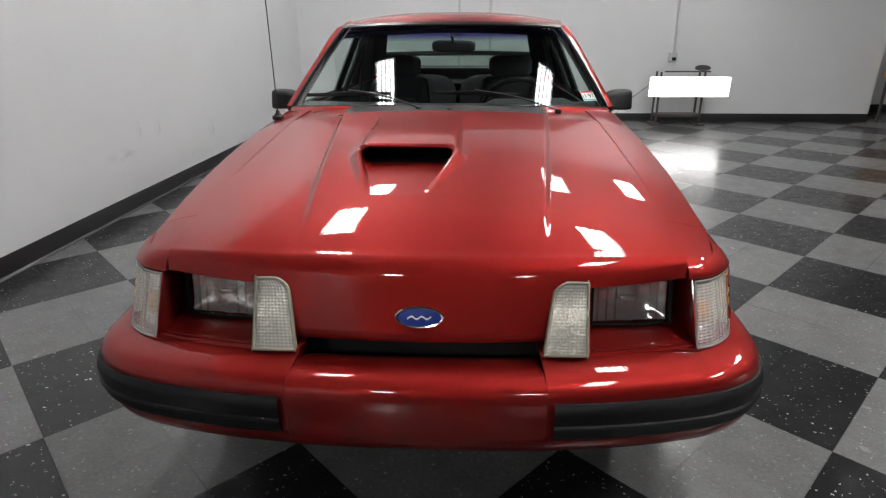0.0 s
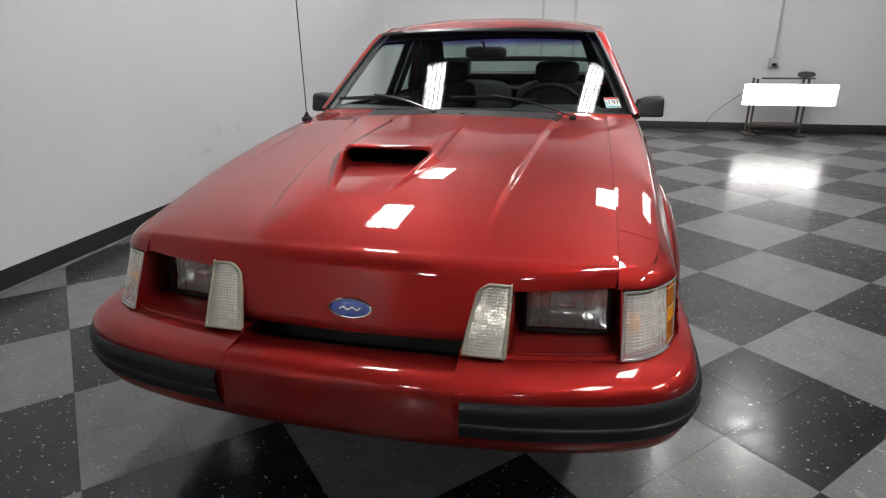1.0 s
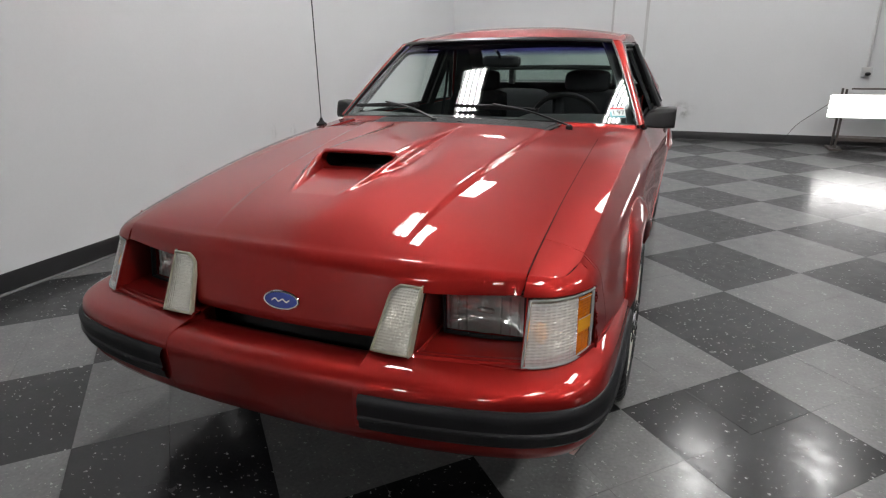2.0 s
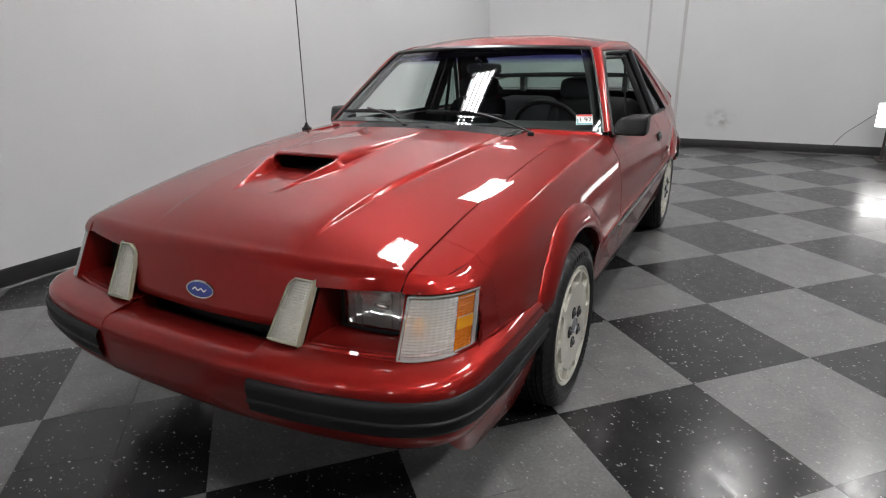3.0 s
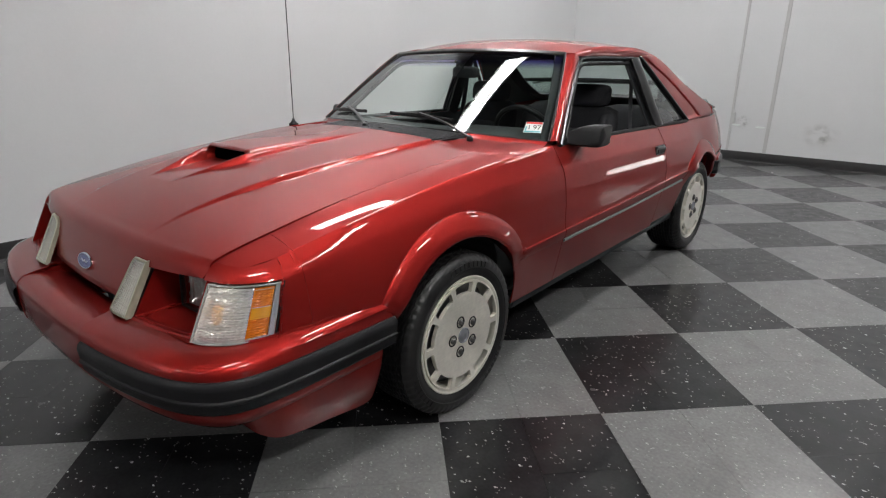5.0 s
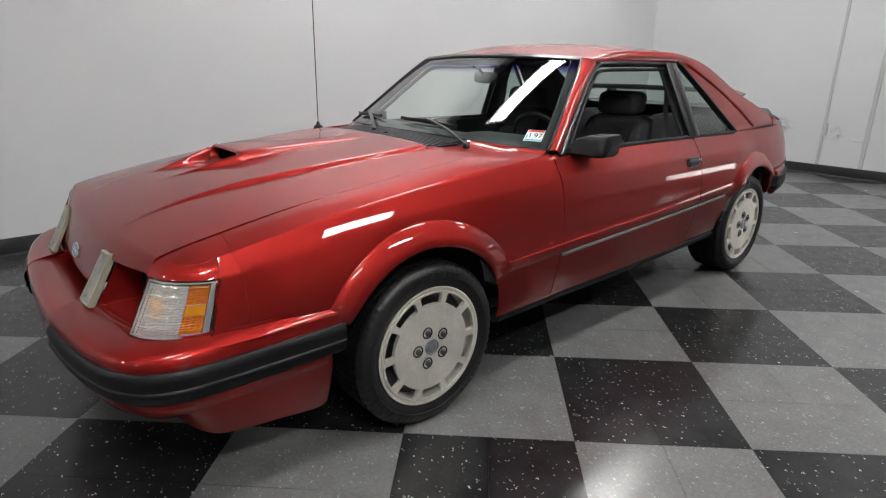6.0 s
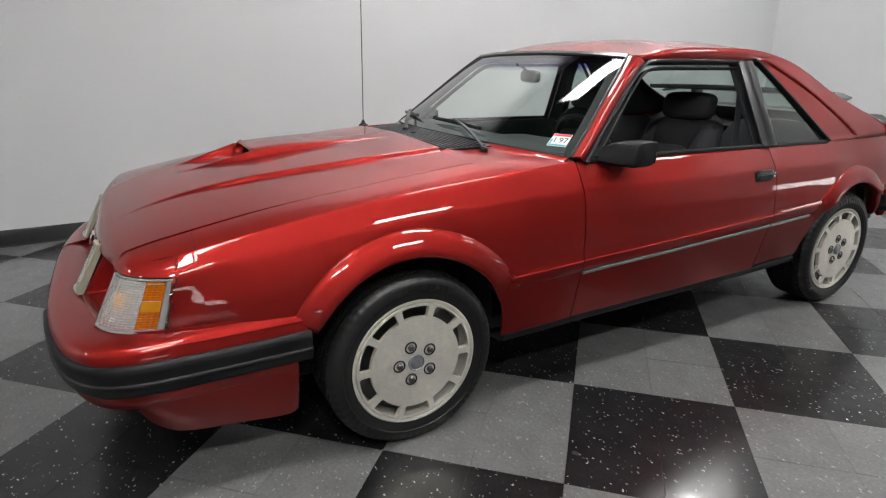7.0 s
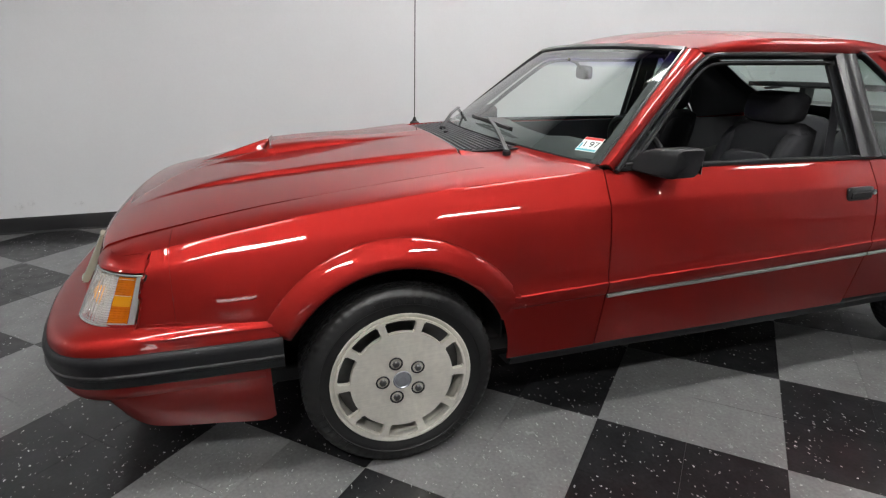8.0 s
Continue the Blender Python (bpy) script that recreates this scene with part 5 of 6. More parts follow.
# ---- wheels ----
def wheel(cx, cy, sx, turn=0.0):
    """Tyre with grooved tread; machined disc wheel with ten slots, five nuts and a cap."""
    hub = thing_part("wheel", "machined alloy disc wheel with ten slots and black tyre")
    hub.location = (cx, cy, HUB_Z)
    proud = sx * 0.010
    # tyre: outer side towards +along
    prof = [(-0.19, 0.215), (-0.205, 0.235), (-0.212, 0.262), (-0.205, 0.288), (-0.188, 0.303)]
    for k in range(9):
        a = -0.178 + k * 0.0185
        prof += [(a, 0.3075), (a + 0.0145, 0.3085), (a + 0.0148, 0.300), (a + 0.0182, 0.300)]
    prof += [(-0.010, 0.306), (0.004, 0.298), (0.013, 0.283), (0.016, 0.262), (0.0165, 0.258), (0.0145, 0.256), (0.0135, 0.246), (0.0125, 0.244), (0.009, 0.232), (0.004, 0.224), (-0.004, 0.218), (-0.02, 0.214)]
    tyre = spun("tyre", prof, RUBBER, hub, "black rubber tyre", n=240, sign=sx)
    # cross grooves cut into the shoulders and the tread
    for v in tyre.data.vertices:
        along, r = sx * v.co.x, math.hypot(v.co.y, v.co.z)
        a = math.degrees(math.atan2(v.co.z, v.co.y)) + 40 * abs(along + 0.10)
        if r > 0.286 and along > -0.2 and int(round(a / 1.5)) % 4 == 0:
            k = (r - 0.0045) / r
            v.co.y *= k
            v.co.z *= k
            if along > 0.0:
                v.co.x -= sx * 0.003
    # raised lettering on the side wall, worn to plain blocks
    v, f = [], []
    for start, count in ((62, 9), (196, 7), (300, 6)):
        for i in range(count):
            a0, a1 = radians(start + i * 5.2), radians(start + i * 5.2 + 3.4)
            k = len(v)
            for x in (0.0135, 0.0185):
                for r, a in ((0.262, a0), (0.262, a1), (0.280, a1), (0.280, a0)):
                    v.append((sx * (x - 0.14 * max(r - 0.262, 0)), r * math.cos(a), r * math.sin(a)))
            f += [(k + 4, k + 5, k + 6, k + 7), (k, k + 1, k + 5, k + 4), (k + 1, k + 2, k + 6, k + 5), (k + 2, k + 3, k + 7, k + 6), (k + 3, k, k + 4, k + 7)]
    tagged(mesh("raised_lettering", v, f, RUBBER, tyre, smooth=False), "worn raised lettering blocks", kind="stuff")
    # rim lip and barrel
    spun("rim_lip", [(-0.022, 0.212), (-0.004, 0.2175), (0.004, 0.224), (0.009, 0.2255), (0.0105, 0.222), (0.008, 0.215), (0.001, 0.209)], ALLOY, hub, "machined rim lip", n=96, sign=sx)
    spun("rim_barrel", [(-0.022, 0.212), (-0.06, 0.196), (-0.17, 0.192)], ALLOY, hub, n=64, sign=sx)
    # disc face with slots
    rs = [0.0, 0.030, 0.042, 0.074, 0.10, 0.13, 0.155, 0.163, 0.167, 0.183, 0.199, 0.203, 0.207, 0.2095]
    xs = [0.000, 0.000, 0.000, 0.000, 0.0, 0.0005, 0.001, 0.0012, 0.0012, 0.0012, 0.0012, 0.001, 0.001, 0.001]
    n = 400
    verts, faces = [], []
    for i in range(n):
        a = 2 * math.pi * i / n
        for r, x in zip(rs, xs):
            verts.append((sx * x, r * math.cos(a), r * math.sin(a)))
    k = len(rs)
    slot = lambda i: (i % 40) in range(4, 36)
    for i in range(n):
        for j in range(k - 1):
            if 7 <= j < 11 and slot(i):
                edge = (i % 40) in (4, 35)
                if not (edge and j in (7, 10)):
                    continue
            f = (i * k + j, ((i + 1) % n) * k + j, ((i + 1) % n) * k + j + 1, i * k + j + 1)
            faces.append(f if sx > 0 else f[::-1])
    faces = [f[::-1] for f in faces]
    disc = mesh("wheel_disc", verts, faces, DISC, hub, "scratched machined wheel face", thick=0.016)
    disc.rotation_euler, disc.location = (turn - 0.314, 0, 0), (proud, 0, 0)
    spun("brake_disc", [(-0.05, 0.20), (-0.05, 0.01)], STEEL, hub, "dark brake disc", n=48, sign=sx)
    spun("centre_cap", [(-0.004, 0.031), (0.004, 0.030), (0.0055, 0.027), (0.002, 0.025), (0.006, 0.012), (0.0065, 0.0)], CAP, hub, "brushed centre cap", n=14, at=(proud, 0, 0), sign=sx, sharp=5)
    for i in range(5):
        a = turn + 2 * math.pi * i / 5 + math.pi / 2 + (0.0 if sx > 0 else math.pi)
        y, z = 0.062 * math.cos(a), 0.062 * math.sin(a)
        spun("nut_recess", [(0.0008, 0.0225), (0.0035, 0.0205), (0.0035, 0.0185), (-0.001, 0.0165), (-0.006, 0.0155), (-0.007, 0.0)], DARK, hub, n=16, at=(proud, y, z), sign=sx)
        spun("wheel_nut", [(-0.007, 0.0115), (0.006, 0.0115), (0.011, 0.0085), (0.0125, 0.0)], STEEL, hub, "steel wheel nut", n=6, at=(proud, y, z), sign=sx, sharp=20)
    return hub


wheel(0.845, 0.0, 1, 0.314)
wheel(-0.845, 0.0, -1, 0.3)
wheel(0.822, AXLE, 1, 0.2)
wheel(-0.822, AXLE, -1, 0.5)

# ---- mirrors, handles, wipers, aerial, sticker ----
for sx in (1, -1):
    # housing: a wedge, narrow at the door, open to the rear
    g = []
    for s, x, y0, y1, z0, z1 in ((0, 0.772, 0.80, 0.90, 0.925, 0.945), (0.25, 0.79, 0.81, 0.950, 0.908, 0.974), (0.5, 0.83, 0.825, 0.965, 0.903, 0.988), (0.8, 0.88, 0.845, 0.968, 0.901, 0.991), (0.95, 0.904, 0.860, 0.968, 0.901, 0.991), (1, 0.911, 0.868, 0.966, 0.904, 0.988)):
        cy, cz, hy, hz_ = (y0 + y1) / 2, (z0 + z1) / 2, (y1 - y0) / 2, (z1 - z0) / 2
        row = []
        for a in np.linspace(0, 2 * math.pi, 28, endpoint=False):
            c_, s_ = math.cos(a), math.sin(a)
            p = (abs(c_) ** 9 + abs(s_) ** 9) ** (-1 / 9)
            row.append((sx * x, cy + hy * p * c_ + 0.012 * p * s_, cz + hz_ * p * s_))
        g.append(row)
    g.append([(sx * 0.912, 0.92, 0.945)] * 28)
    mirror = sheet("door_mirror", np.array(g), BLACK_TRIM, car, "black door mirror", thick=0.0, closed=True, sharp=45)
    sheet("mirror_glass", np.array([[(sx * x, 0.973 - (0.0 if x > 0.8 else 0.004), z) for x in (0.80, 0.905)] for z in (0.91, 0.975)]), CHROME, mirror, "mirror glass", thick=0.003)
    box("mirror_base", (min(sx * 0.745, sx * 0.785), 0.775, 0.908), (max(sx * 0.745, sx * 0.785), 0.90, 0.938), BLACK_TRIM, mirror, bevel=0.006)
    # door handle: a recessed pull in a black plate
    x = float(side_x(1.77, 0.785))
    plate = rounded("door_handle", (sx * x - 0.006, 1.688, 0.758), (sx * x + 0.007, 1.812, 0.810), BLACK_GLOSS, car, "black lift-up door handle", power=8)
    box("handle_flap", (sx * x + sx * 0.004 - 0.003, 1.706, 0.768), (sx * x + sx * 0.008 + 0.003, 1.80, 0.790), BLACK_TRIM, plate, bevel=0.002)
    spun("key_lock", [(0.0, 0.011), (0.005, 0.010), (0.006, 0.0)], CHROME, car, "chrome key lock", n=16, at=(sx * (float(side_x(1.82, 0.785)) - 0.001), 1.824, 0.785), sign=sx)


def wiper(name, foot, tip, mid, blade):
    arm = thing_part(name, "black windscreen wiper")
    spun("pivot", [(-0.02, 0.015), (-0.003, 0.015), (0.004, 0.010), (0.006, 0.0)], BLACK_TRIM, arm, n=16, at=foot, axis="z")
    sweep("arm", path([foot, mid, tip], 16), flat(0.016, 0.007, 0.002), BLACK_GLOSS, arm)
    a, b = np.array(blade[0]), np.array(blade[1])
    p = [a + (b - a) * s + np.array((0, -0.012, 0.010)) * math.sin(math.pi * s) for s in np.linspace(0, 1, 14)]
    sweep("bridge", p, flat(0.008, 0.007, 0.001), BLACK_GLOSS, arm)
    for s0, s1 in ((0.0, 0.42), (0.58, 1.0)):
        q = [a + (b - a) * (s0 + (s1 - s0) * s) + np.array((0, -0.006, 0.005)) * (0.4 + math.sin(math.pi * s)) for s in np.linspace(0, 1, 9)]
        sweep("claw", q, flat(0.007, 0.005, 0.001), BLACK_GLOSS, arm)
    sweep("blade", [a + (b - a) * s for s in np.linspace(-0.04, 1.04, 14)], flat(0.005, 0.016, 0.001), RUBBER, arm)
    return arm


def on_screen(u, s, lift=0.02):
    q = screen_point(s, u)
    return q + np.array((0, -0.6, 0.8)) * lift


wiper("wiper", (0.492, 0.480, 0.946), tuple(on_screen(0.17, 0.115, 0.03)), tuple((np.array((0.492, 0.480, 0.946)) + on_screen(0.17, 0.115, 0.03)) / 2 + (0, 0, 0.012)), (on_screen(-0.07, 0.105), on_screen(0.43, 0.085)))
wiper("wiper", (-0.115, 0.425, 0.962), tuple(on_screen(-0.62, 0.125, 0.03)), tuple((np.array((-0.115, 0.425, 0.962)) + on_screen(-0.62, 0.125, 0.03)) / 2 + (0, 0, 0.012)), (on_screen(-0.89, 0.10), on_screen(-0.36, 0.10)))
spun("washer_jet", [(0, 0.012), (0.006, 0.010), (0.008, 0.0)], BLACK_TRIM, car, n=12, at=(0.02, 0.40, 0.955), axis="z")

aerial = thing_part("aerial", "thin black radio aerial on the right wing")
spun("aerial_base", [(-0.01, 0.026), (0.004, 0.026), (0.008, 0.018), (0.018, 0.010), (0.03, 0.006), (0.034, 0.0)], BLACK_TRIM, aerial, n=18, at=(-0.748, 0.456, 0.914), axis="z")
sweep("aerial_mast", [(-0.748 - 0.012 * s, 0.456 + 0.02 * s, 0.93 + 0.85 * s) for s in np.linspace(0, 1, 12)], ring(0.0028, 8), BLACK_GLOSS, aerial, up=(0, 1, 0))

# inspection sticker inside the lower left of the screen
def stick(u, v, lift):
    """A point on the sticker, u across and v up, both from 0 to 1."""
    return screen_point(0.068 + 0.112 * v + 0.010 * u, 0.856 + 0.092 * u) + np.array((0, 0.6, -0.8)) * lift


sticker = sheet("inspection_sticker", np.array([[stick(u, v, -0.0012) for u in np.linspace(0, 1, 6)] for v in np.linspace(0, 1, 6)]), WHITE_PAPER, car, "white inspection sticker with red band", thick=0.0)
for v0, v1, mat in ((0.80, 0.98, RED_PRINT), (0.03, 0.16, TEAL_PRINT)):
    sheet("sticker_band", np.array([[stick(u, v, -0.002) for u in np.linspace(0.03, 0.97, 6)] for v in (v0, v1)]), mat, sticker, thick=0.0)


def numerals(text, u, v, size):
    cu = bpy.data.curves.new("numeral", "FONT")
    cu.body, cu.size, cu.align_x, cu.align_y, cu.extrude = text, size, "CENTER", "CENTER", 0.0002
    ob = new("numeral", cu)
    o = stick(u, v, -0.003)
    ex = stick(u + 0.2, v, -0.003) - o
    ey = stick(u, v + 0.2, -0.003) - o
    ex, ey = Vector(ex).normalized(), Vector(ey).normalized()
    ez = ex.cross(ey).normalized()
    ey = ez.cross(ex)
    me_ob = ob
    me_ob.matrix_world = Matrix((( ex.x, ey.x, ez.x, o[0]), (ex.y, ey.y, ez.y, o[1]), (ex.z, ey.z, ez.z, o[2]), (0, 0, 0, 1)))
    cu.materials.append(INK)
    me_ob.parent = sticker
    return me_ob


sheet("sticker_band", np.array([[stick(u, v, -0.002) for u in (0.05, 0.14)] for v in (0.18, 0.55)]), TEAL_PRINT, sticker, thick=0.0)
numerals("1", 0.27, 0.46, 0.037)
numerals("97", 0.72, 0.46, 0.037)
box("sticker_rule", tuple(stick(0.48, 0.2, -0.003) - 0.0006), tuple(stick(0.48, 0.2, -0.003) + 0.0006), INK, sticker, bevel=0)

# ---- cabin ----
box("cabin_floor", (-0.68, 0.55, 0.27), (0.68, 2.86, 0.33), VINYL, car, "dark carpeted cabin floor", bevel=0.01)
g = []
for y, z in ((0.52, 0.942), (0.60, 0.945), (0.75, 0.935), (0.86, 0.93), (0.92, 0.915), (0.94, 0.88), (0.93, 0.80), (0.90, 0.72), (0.84, 0.60)):
    g.append([(x, max(y + 0.10 * (abs(x) / 0.72) ** 2, float(screen_base(x)) + 0.045 + 0.3 * (y - 0.52)), min(z, 0.915 + 0.25 * (y - 0.52)) + (0.02 if 0.2 < x < 0.58 and 0.7 < y < 0.95 and z > 0.85 else 0)) for x in np.linspace(-0.73, 0.73, 30)])
sheet("dashboard", np.array(g), VINYL, car, "charcoal vinyl dashboard", thick=0.01)
wheel_rim = [(0.36 + 0.185 * math.cos(a), 1.13 - 0.19 * math.sin(a) * 0.42 + 0.0, 0.865 + 0.185 * math.sin(a) * 0.90) for a in np.linspace(0, 2 * math.pi, 41)]
steer = sweep("steering_wheel", wheel_rim, ring(0.014, 8), RUBBER, car, "black leather steering wheel", closed=True, up=(0, -0.9, -0.4))
rounded("wheel_boss", (0.29, 1.07, 0.80), (0.43, 1.14, 0.92), VINYL, steer, power=3)
for a in (0.15, math.pi - 0.15, -math.pi / 2):
    sweep("spoke", [(0.36, 1.115, 0.86), (0.36 + 0.18 * math.cos(a), 1.13 - 0.08 * math.sin(a), 0.865 + 0.165 * math.sin(a))], flat(0.03, 0.012, 0.003), VINYL, steer)
sweep("steering_column", [(0.36, 1.10, 0.855), (0.36, 0.88, 0.80)], ring(0.03, 10), VINYL, steer)


def seat(cx, name):
    """A bucket seat with bolsters, a lighter insert and a broad head restraint."""
    s = thing_part(name, "charcoal cloth bucket seat with head restraint")
    rounded("cushion", (cx - 0.25, 1.20, 0.42), (cx + 0.25, 1.72, 0.60), CLOTH, s, power=4)
    rounded("backrest", (cx - 0.190, 1.58, 0.48), (cx + 0.190, 1.73, 0.995), CLOTH, s, power=8, lean=0.16)
    for q in (-1, 1):
        rounded("side_bolster", (cx + q * 0.155 - 0.042, 1.55, 0.50), (cx + q * 0.155 + 0.042, 1.70, 0.965), CLOTH, s, power=4, lean=0.16)
    rounded("insert", (cx - 0.135, 1.565, 0.54), (cx + 0.135, 1.62, 0.87), CLOTH_LIGHT, s, "grey cloth insert", power=6, lean=0.11)
    rounded("head_restraint", (cx - 0.138, 1.735, 0.992), (cx + 0.138, 1.845, 1.124), CLOTH, s, power=4.4, lean=0.02, n=32, m=20)
    for q in (-0.06, 0.06):
        sweep("restraint_post", [(cx + q, 1.785, 0.97), (cx + q, 1.79, 1.03)], ring(0.006, 8), STEEL, s)
    return s


seat(0.36, "front_seat")
seat(-0.36, "front_seat")
rear_seat = thing_part("rear_seat", "charcoal cloth rear bench seat")
rounded("cushion", (-0.62, 2.08, 0.40), (0.62, 2.55, 0.56), CLOTH, rear_seat, power=5)
for q in (-1, 1):
    rounded("backrest", (q * 0.31 - 0.30, 2.42, 0.50), (q * 0.31 + 0.30, 2.56, 0.95), CLOTH, rear_seat, power=4, lean=0.16)
g = [[(x, 3.36, z) for x in np.linspace(-0.60, 0.60, 9)] for z in (0.40, 0.65, 0.885)]
sheet("tail_trim", np.array(g), VINYL, car, "dark inner tail trim", thick=0.01)
sheet("hatch_trim", hatch_grid(2.93, 3.33, -0.97, 0.97, -0.014), VINYL, hatch, "dark inner hatch trim", thick=0.006)
box("parcel_shelf", (-0.63, 2.62, 0.875), (0.63, 3.05, 0.89), VINYL, car, "dark parcel shelf", bevel=0.01)
g = [[(x, y, 1.262 + 0.03 * (1 - (x / 0.57) ** 2)) for x in np.linspace(-0.57, 0.57, 15)] for y in np.linspace(1.13, 2.10, 12)]
sheet("headliner", np.array(g), CLOTH, car, "dark cloth headliner", thick=0.008)
for sx in (1, -1):
    g = [[(sx * (0.755 - 0.02 * s), y, 0.34 + 0.56 * s) for y in np.linspace(0.72, 1.83, 12)] for s in np.linspace(0, 1, 8)]
    sheet("door_card", np.array(g), VINYL, car, "dark vinyl door card", thick=0.01)
    rounded("armrest", (sx * 0.70 - 0.04, 1.05, 0.66), (sx * 0.70 + 0.04, 1.60, 0.72), VINYL, car, power=5)
    g = [[(sx * (0.745 - 0.12 * float(step(2.7, 3.3, y))), y, z) for y in np.linspace(1.84, 3.30, 12)] for z in (0.34, 0.6, 0.89)]
    sheet("rear_side_trim", np.array(g), VINYL, car, thick=0.01)
    a, b = path(SAIL_FRONT, 12), path(HATCH_EDGE[:6], 12)
    g = [[(sx * (float(tumble(max(z, 0.9))) - 0.03), y, max(z, 0.895)) for y, z in (a[k] + (b[k] - a[k]) * q for q in np.linspace(-0.04, 1.06, 6))] for k in range(12)]
    sheet("sail_trim", np.array(g), VINYL, car, "dark inner sail trim", thick=0.006)
    g = [[(SCREEN_EDGE[k] + (FRAME_EDGE[k] - SCREEN_EDGE[k]) * q - np.array((0.035, -0.01, 0.0))) * (sx, 1, 1) for q in np.linspace(-0.4, 1.1, 5)] for k in range(30)]
    sheet("pillar_trim", np.array(g), VINYL, car, "dark inner pillar trim", thick=0.006)
    g = [[(sx * (float(tumble(z)) - 0.035), 1.755 + q + 0.028 * (1.268 - z) / 0.365, z) for q in (0, 0.05, 0.11)] for z in np.linspace(1.268, 0.86, 8)]
    sheet("pillar_trim", np.array(g), VINYL, car, thick=0.012)
    sweep("seat_belt", path([(sx * 0.60, 1.84, 1.20), (sx * 0.62, 1.83, 1.0), (sx * 0.65, 1.80, 0.75), (sx * 0.66, 1.75, 0.45)], 20), flat(0.045, 0.003), CLOTH_LIGHT, car, "grey woven seat belt", up=(sx, 0.0, 0.2))
bar = [(x, 2.47, 1.105 + 0.012 * (1 - (x / 0.6) ** 2)) for x in np.linspace(-0.62, 0.62, 21)]
sweep("hatch_crossbar", [(x, 2.60, z + 0.0) for x, y, z in bar], flat(0.03, 0.028, 0.005), BLACK_TRIM, hatch, "black bar across the hatch glass")
inner = thing_part("interior_mirror", "black interior mirror")
shell = rounded("mirror_shell", (-0.118, -0.020, -0.029), (0.118, 0.020, 0.029), VINYL, inner, power=5)
shell.location, shell.rotation_euler = (0.015, 1.045, 1.197), (0, 0, radians(-19))
sweep("mirror_arm", path([(0.014, 1.035, 1.205), (0.010, 1.005, 1.238), (0.006, 0.966, 1.252)], 10), ring(0.007, 8), VINYL, inner)

# ---- ceiling lights ----
def ceiling_light(x, y, lit):
    """A troffer with four tubes between enamelled sides; lit: what the tubes give off."""
    ob = thing("ceiling_light", "white ceiling light with four lit tubes", "ceiling light", (0, 0, 0), "ceiling lights")
    box("housing", (-0.20, -0.61, 0.03), (0.20, 0.61, 0.045), WHITE_METAL, ob, bevel=0.002)
    for a, b, c, d in ((-0.205, -0.62, -0.19, 0.62), (0.19, -0.62, 0.205, 0.62), (-0.19, -0.62, 0.19, -0.605), (-0.19, 0.605, 0.19, 0.62)):
        box("side", (a, b, -0.045), (c, d, 0.03), WHITE_METAL, ob, bevel=0.002)
    for k in range(4):
        p = (k - 1.5) * 0.09
        sweep("tube", [(p, -0.59, -0.005), (p, 0.0, -0.005), (p, 0.59, -0.005)], ring(0.019, 10), lit, ob, "lit fluorescent tube", up=(0, 0, 1))
    ob.matrix_world = pose(x, y, CEILING - 0.05)
    return ob


LIGHTS = [(-1.22, 1.55, 2), (-1.22, 4.65, 2), (1.65, 1.55, 2), (1.65, 5.0, 1), (3.15, 5.6, 1), (1.65, -1.55, 2), (-1.22, -7.75, 4), (1.65, -7.75, 2), (4.5, 1.55, 2), (4.5, -1.55, 4)]
made = {}
for x, y, count in LIGHTS:
    if count in made:
        copy_thing(made[count], pose(x, y, CEILING - 0.05))
    else:
        made[count] = ceiling_light(x, y, TUBES[count])

# ---- light stands on the floor ----
def light_stand(label):
    """Five tubes before a white pan on a low metal stand; it stands at its own origin and shines towards -y."""
    stand = thing("light_stand", label, "work light", group="light stands")
    w = 0.54
    box("panel_back", (-w + 0.02, 0.03, 0.405), (w - 0.02, 0.06, 0.68), WHITE_METAL, stand, "white reflector pan", bevel=0.004)
    for k in range(5):
        z = 0.437 + 0.053 * k
        sweep("tube", [(-w, 0, z), (0, 0, z), (w, 0, z)], ring(0.021, 12), STAND_TUBE, stand, "lit fluorescent tube", up=(0, 0, 1))
    for x in (-w + 0.16, w - 0.32):
        for y in (0.10, 0.30):
            box("leg", (x, y, 0.004), (x + 0.025, y + 0.025, 0.735), BROWN_METAL, stand, bevel=0.003)
        box("foot", (x - 0.05, 0.05, 0.003), (x + 0.08, 0.36, 0.03), BROWN_METAL, stand, bevel=0.003)
    box("top_bar", (-w + 0.22, 0.10, 0.73), (w - 0.24, 0.13, 0.75), BROWN_METAL, stand, bevel=0.003)
    box("shelf", (-w + 0.18, 0.10, 0.12), (w - 0.28, 0.33, 0.16), BROWN_METAL, stand, bevel=0.003)
    sweep("cable", path([(-w, 0.05, 0.56), (-w - 0.12, 0.2, 0.42), (-w - 0.24, 0.36, 0.27), (-w - 0.34, 0.40, 0.10), (-w - 0.40, 0.40, 0.02)], 14), ring(0.0035, 6), BLACK_TRIM, stand, "dark power cable")
    return stand


LX1, LY = 3.66, 6.24
stand = light_stand("low metal stand with a lit five-tube light panel")
copy_thing(stand, pose(6.4, -1.9, 0, 0, 0, -100))
stand.location = (3.11, LY, 0)
bag = rounded("cloth_bundle", (LX1 - 0.46, LY + 0.04, 0.751), (LX1 - 0.26, LY + 0.2, 0.825), CLOTH_LIGHT, None, power=2.4)
tagged(bag, "dark crumpled cloth lying on the light stand", "cloth")

